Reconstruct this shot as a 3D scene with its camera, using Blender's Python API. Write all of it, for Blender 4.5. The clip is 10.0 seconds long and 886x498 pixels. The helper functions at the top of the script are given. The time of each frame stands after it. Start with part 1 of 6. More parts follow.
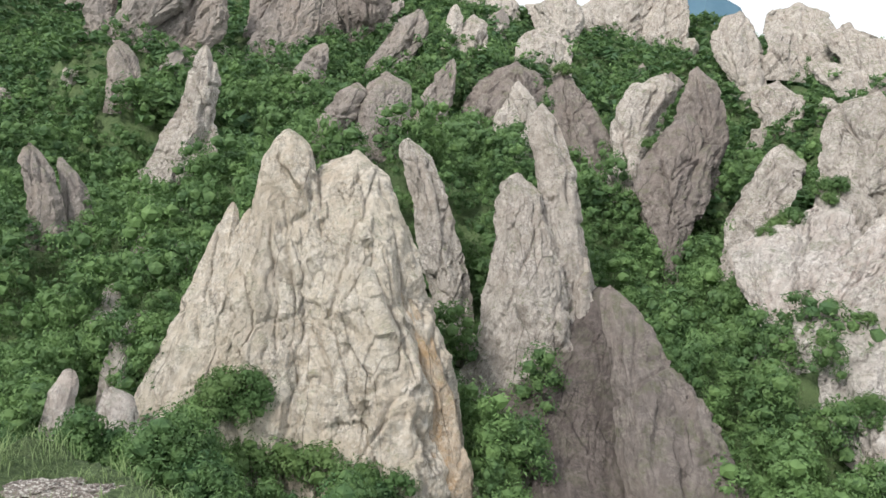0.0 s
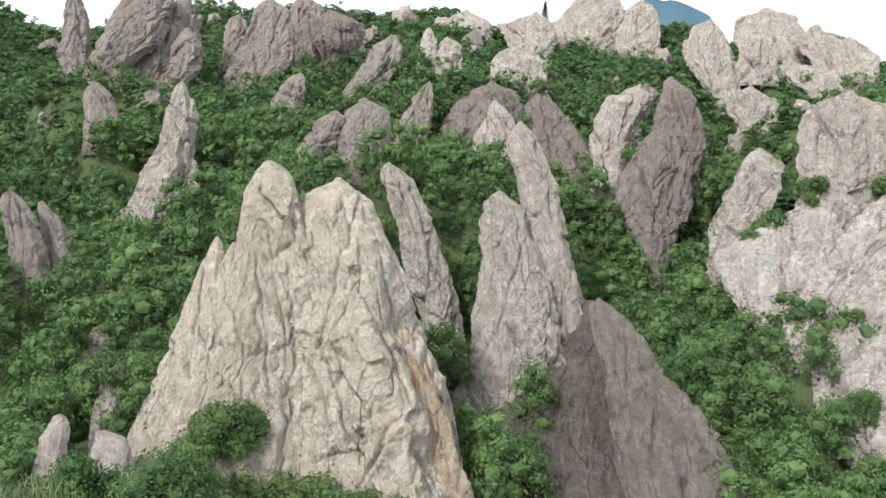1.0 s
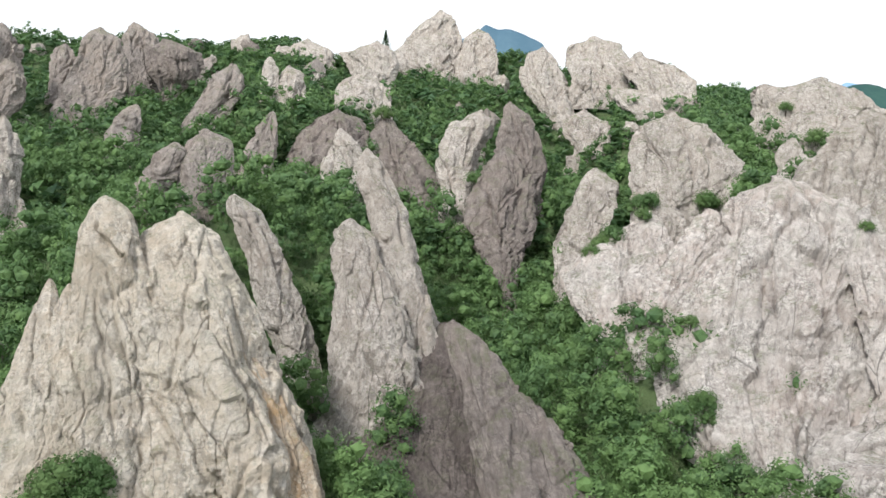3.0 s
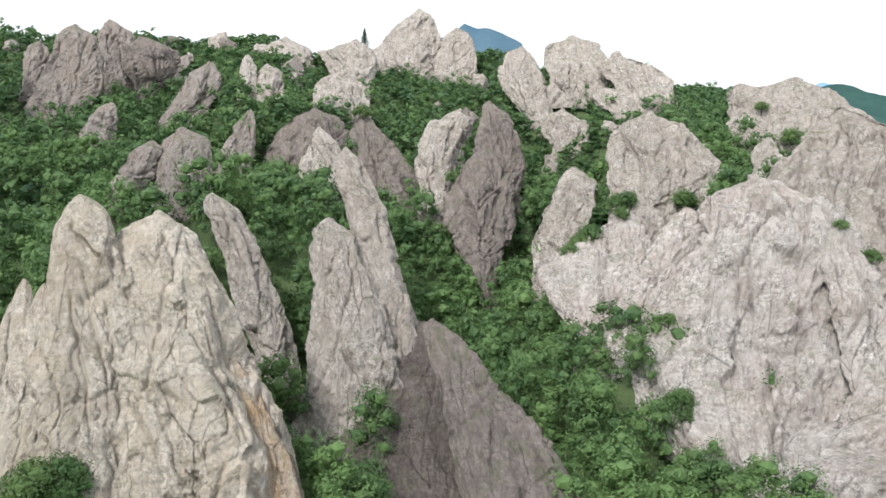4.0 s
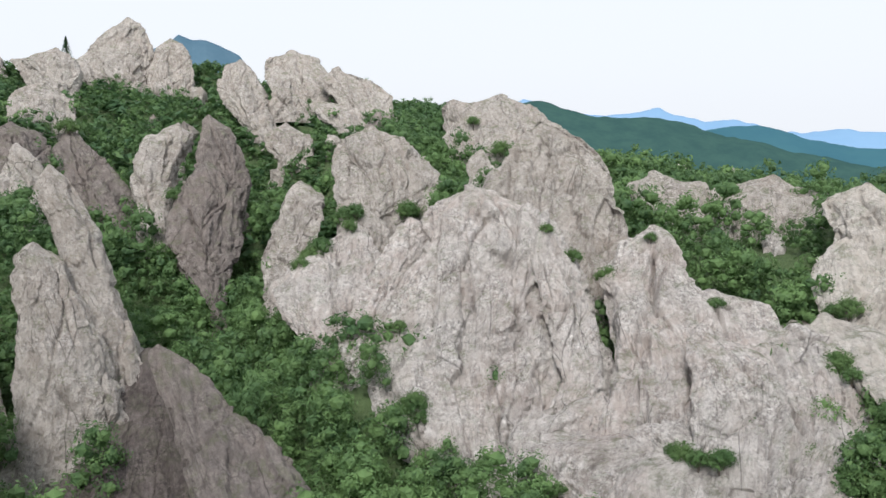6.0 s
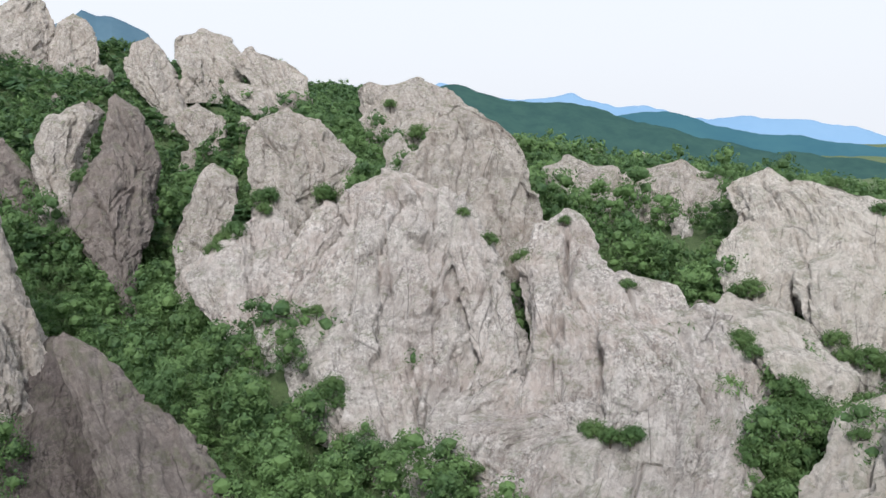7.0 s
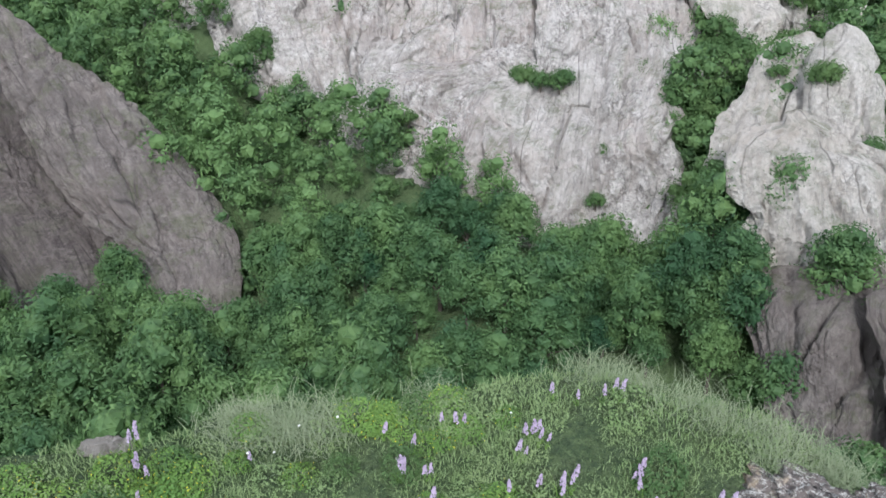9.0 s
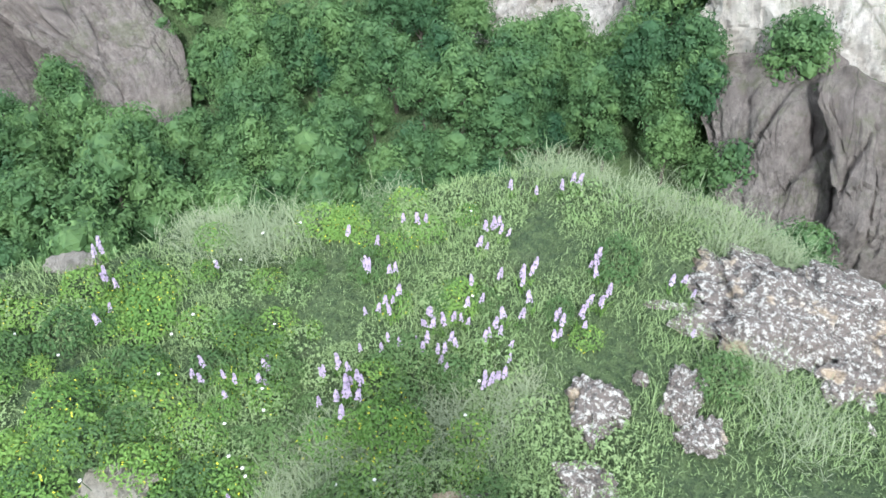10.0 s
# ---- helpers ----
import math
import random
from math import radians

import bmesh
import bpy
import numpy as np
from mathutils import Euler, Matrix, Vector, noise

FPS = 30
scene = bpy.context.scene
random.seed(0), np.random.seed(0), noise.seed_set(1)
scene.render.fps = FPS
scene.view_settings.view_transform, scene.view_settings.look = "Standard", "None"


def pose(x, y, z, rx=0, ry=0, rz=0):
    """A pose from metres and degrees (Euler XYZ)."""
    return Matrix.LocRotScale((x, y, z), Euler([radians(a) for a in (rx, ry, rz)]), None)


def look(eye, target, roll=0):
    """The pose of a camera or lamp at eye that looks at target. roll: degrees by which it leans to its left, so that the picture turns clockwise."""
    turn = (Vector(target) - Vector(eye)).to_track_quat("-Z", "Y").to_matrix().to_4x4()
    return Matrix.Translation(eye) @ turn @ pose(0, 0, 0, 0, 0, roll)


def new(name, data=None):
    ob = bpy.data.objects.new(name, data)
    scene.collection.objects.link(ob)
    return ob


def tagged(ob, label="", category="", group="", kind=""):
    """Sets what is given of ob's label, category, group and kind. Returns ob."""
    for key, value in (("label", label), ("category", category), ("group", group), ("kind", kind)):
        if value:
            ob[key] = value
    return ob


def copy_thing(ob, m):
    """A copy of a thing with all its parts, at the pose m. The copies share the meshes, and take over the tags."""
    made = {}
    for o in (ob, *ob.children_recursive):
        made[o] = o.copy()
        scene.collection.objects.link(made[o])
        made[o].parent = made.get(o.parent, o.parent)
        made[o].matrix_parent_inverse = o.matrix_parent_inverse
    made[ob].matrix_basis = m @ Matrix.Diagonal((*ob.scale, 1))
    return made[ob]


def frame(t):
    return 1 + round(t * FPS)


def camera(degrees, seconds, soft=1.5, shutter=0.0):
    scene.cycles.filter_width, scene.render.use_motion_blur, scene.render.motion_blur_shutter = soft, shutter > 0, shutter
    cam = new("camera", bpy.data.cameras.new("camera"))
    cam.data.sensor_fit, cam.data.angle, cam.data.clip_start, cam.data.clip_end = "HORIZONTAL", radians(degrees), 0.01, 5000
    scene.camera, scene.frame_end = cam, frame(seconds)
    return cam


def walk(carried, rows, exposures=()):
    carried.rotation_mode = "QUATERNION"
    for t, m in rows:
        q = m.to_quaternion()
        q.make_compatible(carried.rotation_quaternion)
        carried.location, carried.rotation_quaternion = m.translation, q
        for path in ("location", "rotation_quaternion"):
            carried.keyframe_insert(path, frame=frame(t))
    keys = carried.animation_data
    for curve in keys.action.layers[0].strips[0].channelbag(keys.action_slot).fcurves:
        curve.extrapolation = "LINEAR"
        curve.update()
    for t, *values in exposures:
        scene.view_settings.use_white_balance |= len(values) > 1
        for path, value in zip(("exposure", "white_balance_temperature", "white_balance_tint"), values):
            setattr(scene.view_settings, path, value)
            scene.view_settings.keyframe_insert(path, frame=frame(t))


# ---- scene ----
EYE = 1.7
LENS = 55.56
cam = camera(LENS, 10.0, soft=1.5, shutter=0.1)
# seconds, yaw, pitch, roll in degrees
PATH = [
    (0.0, -0.09, -11.56, 4.75),
    (0.5, -1.01, -11.01, 3.07),
    (1.0, -0.94, -10.03, 1.57),
    (1.2, -2.14, -10.07, 1.03),
    (1.5, -4.04, -7.80, 0.46),
    (2.0, -8.05, -7.99, 0.26),
    (2.5, -10.69, -7.82, 0.34),
    (2.7, -10.93, -7.90, 0.37),
    (3.8, -11.45, -8.23, 0.14),
    (4.0, -12.51, -8.11, 0.45),
    (4.2, -15.46, -8.12, 0.64),
    (4.5, -20.39, -8.42, 1.36),
    (5.0, -25.02, -7.65, 1.00),
    (5.5, -28.10, -7.87, -0.06),
    (5.7, -29.29, -7.42, 0.12),
    (6.8, -35.40, -7.94, -0.15),
    (7.0, -36.58, -8.19, 0.53),
    (7.5, -36.77, -7.79, 0.99),
    (8.0, -37.80, -13.41, 1.97),
    (8.2, -38.44, -17.29, 1.62),
    (8.5, -38.86, -20.58, 0.59),
    (8.8, -40.50, -28.47, 0.53),
    (9.0, -41.60, -31.77, 0.51),
    (9.5, -43.27, -38.71, -0.03),
    (10.0, -45.33, -45.21, 0.43),
]


def turned(yaw, pitch, roll):
    """The hand-held camera at the eye, turned to the left by yaw, up by pitch, leaning by roll."""
    y, p = radians(yaw), radians(pitch)
    way = Vector((-math.sin(y) * math.cos(p), math.cos(y) * math.cos(p), math.sin(p)))
    return look((0, 0, EYE), Vector((0, 0, EYE)) + way, roll)


walk(cam, [(t, turned(y, p, r)) for t, y, p, r in PATH],
     exposures=[(0.0, 0.05, 6480, 9), (2.5, 0.08, 6400, 9), (4.5, 0.0, 6300, 10), (5.5, -0.19, 6250, 10), (7.5, -0.28, 6200, 11), (8.5, -0.36, 6050, 11),
                (9.0, 0.05, 5800, 10), (9.5, 0.52, 5800, 9), (10.0, 0.8, 5800, 6)])

# ---- sky and sun: bright hazy cloud, soft sun from behind and to the left ----
SUN_AZ, SUN_EL = -138.0, 45.0
world = bpy.data.worlds.new("sky")
scene.world = world
world.use_nodes = True
wn, wl = world.node_tree.nodes, world.node_tree.links
sky = wn.new("ShaderNodeTexSky")
sky.sky_type = "NISHITA"
sky.sun_disc = False
sky.sun_elevation = radians(SUN_EL)
sky.sun_rotation = radians(SUN_AZ)
sky.air_density, sky.dust_density, sky.ozone_density = 1.0, 5.0, 1.0
veil = wn.new("ShaderNodeMixRGB")
veil.inputs[0].default_value = 0.82
veil.inputs[2].default_value = (11.4, 11.6, 11.9, 1)
wl.new(sky.outputs[0], veil.inputs[1])
wl.new(veil.outputs[0], wn["Background"].inputs[0])
wn["Background"].inputs[1].default_value = 0.112

sun = new("sun", bpy.data.lights.new("sun", "SUN"))
sun.data.energy, sun.data.angle, sun.data.color = 3.2, radians(8), (1.0, 0.95, 0.88)
a, e = radians(SUN_AZ), radians(SUN_EL)
sun.matrix_world = look((math.sin(a) * math.cos(e) * 200, math.cos(a) * math.cos(e) * 200, math.sin(e) * 200), (0, 0, 0))


# ---- materials ----
def mat_new(name):
    m = bpy.data.materials.new(name)
    m.use_nodes = True
    return m, m.node_tree.nodes, m.node_tree.links, m.node_tree.nodes["Principled BSDF"]


def tex_noise(n, l, coord, scale, detail=6.0, rough=0.6, stretch=None):
    t = n.new("ShaderNodeTexNoise")
    t.inputs["Scale"].default_value, t.inputs["Detail"].default_value, t.inputs["Roughness"].default_value = scale, detail, rough
    if stretch:
        mp = n.new("ShaderNodeMapping")
        mp.inputs["Scale"].default_value = stretch
        l.new(coord, mp.inputs["Vector"])
        coord = mp.outputs[0]
    l.new(coord, t.inputs["Vector"])
    return t.outputs["Fac"]


def ramp(n, l, fac, lo, hi):
    r = n.new("ShaderNodeMapRange")
    r.inputs["From Min"].default_value, r.inputs["From Max"].default_value = lo, hi
    l.new(fac, r.inputs["Value"])
    return r.outputs[0]


def mix(n, l, fac, c1, c2, blend="MIX"):
    m = n.new("ShaderNodeMixRGB")
    m.blend_type = blend
    for k, v in ((0, fac), (1, c1), (2, c2)):
        if isinstance(v, (int, float)):
            m.inputs[k].default_value = v
        elif isinstance(v, tuple):
            m.inputs[k].default_value = (*v, 1)
        else:
            l.new(v, m.inputs[k])
    return m.outputs[0]


def mul(n, l, a, b):
    m = n.new("ShaderNodeMath")
    m.operation = "MULTIPLY"
    for k, v in ((0, a), (1, b)):
        if isinstance(v, (int, float)):
            m.inputs[k].default_value = v
        else:
            l.new(v, m.inputs[k])
    return m.outputs[0]


def bump(n, l, b, height, strength, dist, before=None):
    k = n.new("ShaderNodeBump")
    k.inputs["Strength"].default_value, k.inputs["Distance"].default_value = strength, dist
    l.new(height, k.inputs["Height"])
    if before:
        l.new(before, k.inputs["Normal"])
    l.new(k.outputs[0], b.inputs["Normal"])
    return k.outputs[0]


def crack_lines(n, l, pos, stretch, width):
    """Thin joints between tall irregular blocks: 1 on a joint, 0 off it."""
    wob = n.new("ShaderNodeTexNoise")
    wob.inputs["Scale"].default_value, wob.inputs["Detail"].default_value = 0.5, 5.0
    l.new(pos, wob.inputs["Vector"])
    off = mix(n, l, 0.35, pos, wob.outputs["Color"], "ADD")
    mp = n.new("ShaderNodeMapping")
    mp.inputs["Scale"].default_value, mp.inputs["Rotation"].default_value = stretch, (0.12, -0.10, 0.0)
    l.new(off, mp.inputs["Vector"])
    v = n.new("ShaderNodeTexVoronoi")
    v.feature = "DISTANCE_TO_EDGE"
    v.inputs["Scale"].default_value = 1.0
    l.new(mp.outputs[0], v.inputs["Vector"])
    return ramp(n, l, v.outputs["Distance"], width, 0.0)


def rock_material(name, base, warm, dark, pale, moss=0.5, peb=1.0):
    """Conglomerate: pebbles of three sizes in a matrix, pale lichen, dark water streaks, ochre patches, moss on ledges."""
    m, n, l, b = mat_new(name)
    geo = n.new("ShaderNodeNewGeometry")
    pos = geo.outputs["Position"]
    att = n.new("ShaderNodeAttribute")
    att.attribute_name = "grain"
    run = att.outputs["Vector"]
    deep = tuple(c * 0.5 for c in dark)
    col = mix(n, l, ramp(n, l, tex_noise(n, l, pos, 0.07, 7, 0.68), 0.42, 0.58), base, warm)
    col = mix(n, l, mul(n, l, ramp(n, l, tex_noise(n, l, pos, 0.30, 9, 0.72), 0.50, 0.66), 0.6), col, pale)
    streak = ramp(n, l, tex_noise(n, l, run, 0.55, 8, 0.72, (1, 1, 0.35)), 0.52, 0.68)
    col = mix(n, l, mul(n, l, streak, 0.4), col, dark)
    stain = ramp(n, l, tex_noise(n, l, run, 0.15, 7, 0.7, (1, 1, 0.5)), 0.50, 0.62)
    col = mix(n, l, mul(n, l, stain, 0.3), col, dark)
    # pebbles, crowded in some beds and thin in others
    pm = mul(n, l, ramp(n, l, tex_noise(n, l, pos, 0.2, 8, 0.7), 0.43, 0.60), peb)
    heights = []
    for size, light, shade in ((1.3, 0.40, 0.30), (2.6, 0.62, 0.46), (4.8, 0.42, 0.34)):
        v = n.new("ShaderNodeTexVoronoi")
        v.inputs["Scale"].default_value = size
        wob = n.new("ShaderNodeTexNoise")
        wob.inputs["Scale"].default_value = size * 1.3
        l.new(pos, wob.inputs["Vector"])
        l.new(mix(n, l, 0.35 / size, pos, wob.outputs["Color"], "ADD"), v.inputs["Vector"])
        cell = n.new("ShaderNodeSeparateColor")
        l.new(v.outputs["Color"], cell.inputs[0])
        col = mix(n, l, mul(n, l, mul(n, l, ramp(n, l, cell.outputs[0], 0.62, 0.72), pm), light), col, pale)
        col = mix(n, l, mul(n, l, mul(n, l, ramp(n, l, cell.outputs[1], 0.70, 0.80), pm), shade), col, dark)
        heights.append(v.outputs["Distance"])
    # speckle of stones and matrix, a hand to a pace wide
    col = mix(n, l, mul(n, l, ramp(n, l, tex_noise(n, l, run, 1.5, 4, 0.7, (1, 1, 0.6)), 0.50, 0.64), 0.38), col, pale)
    col = mix(n, l, mul(n, l, ramp(n, l, tex_noise(n, l, run, 1.1, 6, 0.75, (1.1, 0.9, 0.45)), 0.54, 0.62), 0.42), col, dark)
    # pits and crevices between the stones, their shade painted as dark colour
    col = mix(n, l, mul(n, l, ramp(n, l, tex_noise(n, l, pos, 1.7, 9, 0.78), 0.57, 0.66), 0.4), col, dark)
    col = mix(n, l, mul(n, l, ramp(n, l, tex_noise(n, l, pos, 3.6, 7, 0.72), 0.62, 0.70), 0.6), col, deep)
    some = ramp(n, l, tex_noise(n, l, pos, 0.13, 5), 0.46, 0.58)
    joints = mul(n, l, crack_lines(n, l, run, (0.16, 0.16, 0.06), 0.012), some)
    small = mul(n, l, crack_lines(n, l, run, (0.55, 0.55, 0.28), 0.022), ramp(n, l, tex_noise(n, l, pos, 0.2, 5), 0.52, 0.62))
    col = mix(n, l, mul(n, l, joints, 0.75), col, deep)
    col = mix(n, l, mul(n, l, small, 0.5), col, deep)
    sep = n.new("ShaderNodeSeparateXYZ")
    l.new(geo.outputs["Normal"], sep.inputs[0])
    top = mul(n, l, ramp(n, l, sep.outputs[2], 0.5, 0.85), ramp(n, l, tex_noise(n, l, pos, 0.35, 8, 0.7), 0.48, 0.60))
    col = mix(n, l, mul(n, l, top, moss), col, (0.10, 0.13, 0.045))
    l.new(col, b.inputs["Base Color"])
    b.inputs["Roughness"].default_value = 0.95
    b.inputs["Specular IOR Level"].default_value = 0.2
    k = bump(n, l, b, heights[0], 0.5 * peb, 0.30)
    k = bump(n, l, b, heights[1], 0.7 * peb, 0.16, k)
    k = bump(n, l, b, tex_noise(n, l, run, 1.0, 9, 0.74, (1, 1, 0.5)), 0.9, 0.5, k)
    k = bump(n, l, b, tex_noise(n, l, pos, 2.6, 9, 0.8), 1.0, 0.35, k)
    return m


ROCK_PALE = rock_material("pale_conglomerate", (0.56, 0.52, 0.49), (0.53, 0.462, 0.425), (0.205, 0.185, 0.178), (0.80, 0.765, 0.735), 0.5, 1.0)
ROCK_CREAM = rock_material("cream_conglomerate", (0.645, 0.585, 0.495), (0.605, 0.525, 0.43), (0.28, 0.25, 0.215), (0.80, 0.755, 0.69))
# bleached rock of the right-hand ridge; its sunlight is also put into the colour
ROCK_SUNLIT = rock_material("sunlit_bleached_conglomerate", (0.62, 0.58, 0.53), (0.575, 0.52, 0.465), (0.30, 0.275, 0.25), (0.76, 0.725, 0.68))
ROCK_OCHRE = rock_material("ochre_stained_conglomerate", (0.58, 0.51, 0.43), (0.60, 0.40, 0.22), (0.25, 0.20, 0.16), (0.72, 0.64, 0.54))
ROCK_FAR = rock_material("weathered_conglomerate", (0.435, 0.398, 0.362), (0.41, 0.362, 0.322), (0.165, 0.148, 0.14), (0.68, 0.64, 0.60), 0.6, 0.8)
ROCK_GREY = rock_material("grey_conglomerate", (0.28, 0.25, 0.235), (0.32, 0.275, 0.245), (0.15, 0.135, 0.13), (0.44, 0.405, 0.38), 0.5, 0.5)
# brown and dark rock; shade on these faces is partly put into the colour
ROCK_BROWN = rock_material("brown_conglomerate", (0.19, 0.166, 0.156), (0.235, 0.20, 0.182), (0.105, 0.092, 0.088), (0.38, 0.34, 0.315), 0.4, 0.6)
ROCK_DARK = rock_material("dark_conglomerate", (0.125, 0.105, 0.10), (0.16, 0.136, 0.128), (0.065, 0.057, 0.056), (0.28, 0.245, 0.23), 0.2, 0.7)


def leaf_material(name, c1, c2, c3, patch=0.11):
    m, n, l, b = mat_new(name)
    info = n.new("ShaderNodeObjectInfo")
    geo = n.new("ShaderNodeNewGeometry")
    col = mix(n, l, info.outputs["Random"], c1, c2)
    col = mix(n, l, mul(n, l, geo.outputs["Random Per Island"], 0.45), col, c3)
    big = ramp(n, l, tex_noise(n, l, geo.outputs["Position"], patch, 4, 0.7), 0.44, 0.60)
    col = mix(n, l, mul(n, l, big, 0.7), col, c2)
    one = ramp(n, l, tex_noise(n, l, geo.outputs["Position"], 2.2 * patch, 3, 0.6), 0.40, 0.54)
    col = mix(n, l, one, mix(n, l, 0.5, c1, col), col)
    tone = n.new("ShaderNodeAttribute")
    tone.attribute_name = "tone"
    col = mix(n, l, tone.outputs["Fac"], col, tuple(1.35 * c for c in c2))
    l.new(col, b.inputs["Base Color"])
    b.inputs["Roughness"].default_value = 0.6
    b.inputs["Specular IOR Level"].default_value = 0.25
    tr = n.new("ShaderNodeBsdfTranslucent")
    l.new(mix(n, l, 0.5, col, (0.11, 0.22, 0.06)), tr.inputs[0])
    ms = n.new("ShaderNodeMixShader")
    ms.inputs[0].default_value = 0.25
    l.new(b.outputs[0], ms.inputs[1])
    l.new(tr.outputs[0], ms.inputs[2])
    l.new(ms.outputs[0], n["Material Output"].inputs[0])
    return m


LEAF = leaf_material("broad_leaves", (0.030, 0.082, 0.040), (0.155, 0.255, 0.090), (0.060, 0.135, 0.064))
LEAF_FAR = leaf_material("distant_leaves", (0.030, 0.080, 0.042), (0.135, 0.225, 0.080), (0.050, 0.112, 0.060), 0.13)
LEAF_BUSH = leaf_material("bush_leaves", (0.07, 0.14, 0.05), (0.125, 0.20, 0.07), (0.07, 0.125, 0.05))

BARK, n_, l_, b_ = mat_new("bark")
g_ = n_.new("ShaderNodeNewGeometry")
l_.new(mix(n_, l_, tex_noise(n_, l_, g_.outputs["Position"], 6, 6, 0.6, (1, 1, 0.2)), (0.06, 0.05, 0.04), (0.16, 0.13, 0.11)), b_.inputs["Base Color"])
b_.inputs["Roughness"].default_value = 0.9

GRASS = leaf_material("grass_blades", (0.20, 0.30, 0.12), (0.27, 0.36, 0.165), (0.25, 0.33, 0.16), 1.3)
HERB = leaf_material("herb_leaves", (0.13, 0.25, 0.06), (0.21, 0.34, 0.08), (0.12, 0.22, 0.06), 1.6)
FEATHER = leaf_material("feather_grass", (0.27, 0.33, 0.20), (0.34, 0.38, 0.25), (0.20, 0.27, 0.13), 2.0)


def plain_material(name, colour, rough=0.7):
    m, n, l, b = mat_new(name)
    g = n.new("ShaderNodeNewGeometry")
    l.new(mix(n, l, mul(n, l, g.outputs["Random Per Island"], 0.4), colour, tuple(c * 0.6 for c in colour)), b.inputs["Base Color"])
    b.inputs["Roughness"].default_value = rough
    return m


PETAL = plain_material("pale_lilac_petals", (0.46, 0.38, 0.52))
WHITE_PETAL = plain_material("white_petals", (0.80, 0.80, 0.78))
YELLOW_PETAL = plain_material("yellow_petals", (0.62, 0.60, 0.04))
STEM = plain_material("flower_stems", (0.07, 0.12, 0.05))

LICHEN, n_, l_, b_ = mat_new("lichen_covered_rock")
g_ = n_.new("ShaderNodeNewGeometry")
p_ = g_.outputs["Position"]
c_ = mix(n_, l_, tex_noise(n_, l_, p_, 2.5, 8), (0.13, 0.11, 0.10), (0.24, 0.20, 0.18))
c_ = mix(n_, l_, ramp(n_, l_, tex_noise(n_, l_, p_, 24, 8, 0.78), 0.51, 0.56), c_, (0.60, 0.58, 0.54))
c_ = mix(n_, l_, mul(n_, l_, ramp(n_, l_, tex_noise(n_, l_, p_, 30, 6, 0.7), 0.54, 0.60), 0.8), c_, (0.07, 0.065, 0.06))
c_ = mix(n_, l_, mul(n_, l_, ramp(n_, l_, tex_noise(n_, l_, p_, 3, 4), 0.58, 0.64), 0.7), c_, (0.52, 0.40, 0.27))
l_.new(c_, b_.inputs["Base Color"])
b_.inputs["Roughness"].default_value = 0.95
bump(n_, l_, b_, tex_noise(n_, l_, p_, 18, 8, 0.7), 1.0, 0.06)

SOIL, n_, l_, b_ = mat_new("grassy_ground")
g_ = n_.new("ShaderNodeNewGeometry")
p_ = g_.outputs["Position"]
c_ = mix(n_, l_, ramp(n_, l_, tex_noise(n_, l_, p_, 0.35, 8), 0.35, 0.65), (0.045, 0.082, 0.032), (0.09, 0.14, 0.055))
c_ = mix(n_, l_, mul(n_, l_, ramp(n_, l_, tex_noise(n_, l_, p_, 1.7, 8, 0.7), 0.55, 0.7), 0.25), c_, (0.20, 0.17, 0.11))
c_ = mix(n_, l_, mul(n_, l_, ramp(n_, l_, tex_noise(n_, l_, p_, 14, 8, 0.75), 0.44, 0.58), 0.7), c_, (0.15, 0.215, 0.085))
c_ = mix(n_, l_, mul(n_, l_, ramp(n_, l_, tex_noise(n_, l_, p_, 26, 6, 0.7), 0.55, 0.66), 0.3), c_, (0.03, 0.055, 0.015))
l_.new(c_, b_.inputs["Base Color"])
b_.inputs["Roughness"].default_value = 0.95
k_ = bump(n_, l_, b_, tex_noise(n_, l_, p_, 0.9, 6, 0.7), 1.0, 0.8)
bump(n_, l_, b_, tex_noise(n_, l_, p_, 12, 8, 0.75), 1.0, 0.10, k_)


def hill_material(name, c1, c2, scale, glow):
    """Distant slopes: woodland mottling, with the haze of the air painted into colour and glow."""
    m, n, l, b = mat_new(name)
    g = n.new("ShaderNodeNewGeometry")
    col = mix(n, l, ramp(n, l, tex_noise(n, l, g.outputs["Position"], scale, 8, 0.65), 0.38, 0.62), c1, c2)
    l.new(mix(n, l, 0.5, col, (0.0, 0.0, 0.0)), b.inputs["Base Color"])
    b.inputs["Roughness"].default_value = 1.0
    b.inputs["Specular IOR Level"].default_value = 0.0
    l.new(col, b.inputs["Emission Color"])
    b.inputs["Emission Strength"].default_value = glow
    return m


# ---- noise and meshes ----
def grid_hash(ix, iy, iz, seed):
    h = (ix * 374761393 + iy * 668265263 + iz * 2147483647 + seed * 974634777) & 0xFFFFFFFF
    h = ((h ^ (h >> 13)) * 1274126177) & 0xFFFFFFFF
    return ((h ^ (h >> 16)) & 0xFFFF) / 32767.5 - 1.0


def value_noise(p, seed=0):
    """Smooth noise of about -1 to 1 at the rows of p."""
    i = np.floor(p).astype(np.int64)
    f = p - i
    f = f * f * f * (f * (f * 6 - 15) + 10)
    out = 0
    for dx in (0, 1):
        wx = f[:, 0] if dx else 1 - f[:, 0]
        for dy in (0, 1):
            wy = f[:, 1] if dy else 1 - f[:, 1]
            for dz in (0, 1):
                wz = f[:, 2] if dz else 1 - f[:, 2]
                out = out + wx * wy * wz * grid_hash(i[:, 0] + dx, i[:, 1] + dy, i[:, 2] + dz, seed)
    return out


def fbm(p, octaves, seed=0, gain=0.5):
    total, amp = 0, 1.0
    for k in range(octaves):
        total = total + amp * value_noise(p * 2.03**k + 17.3 * k, seed + k)
        amp *= gain
    return total


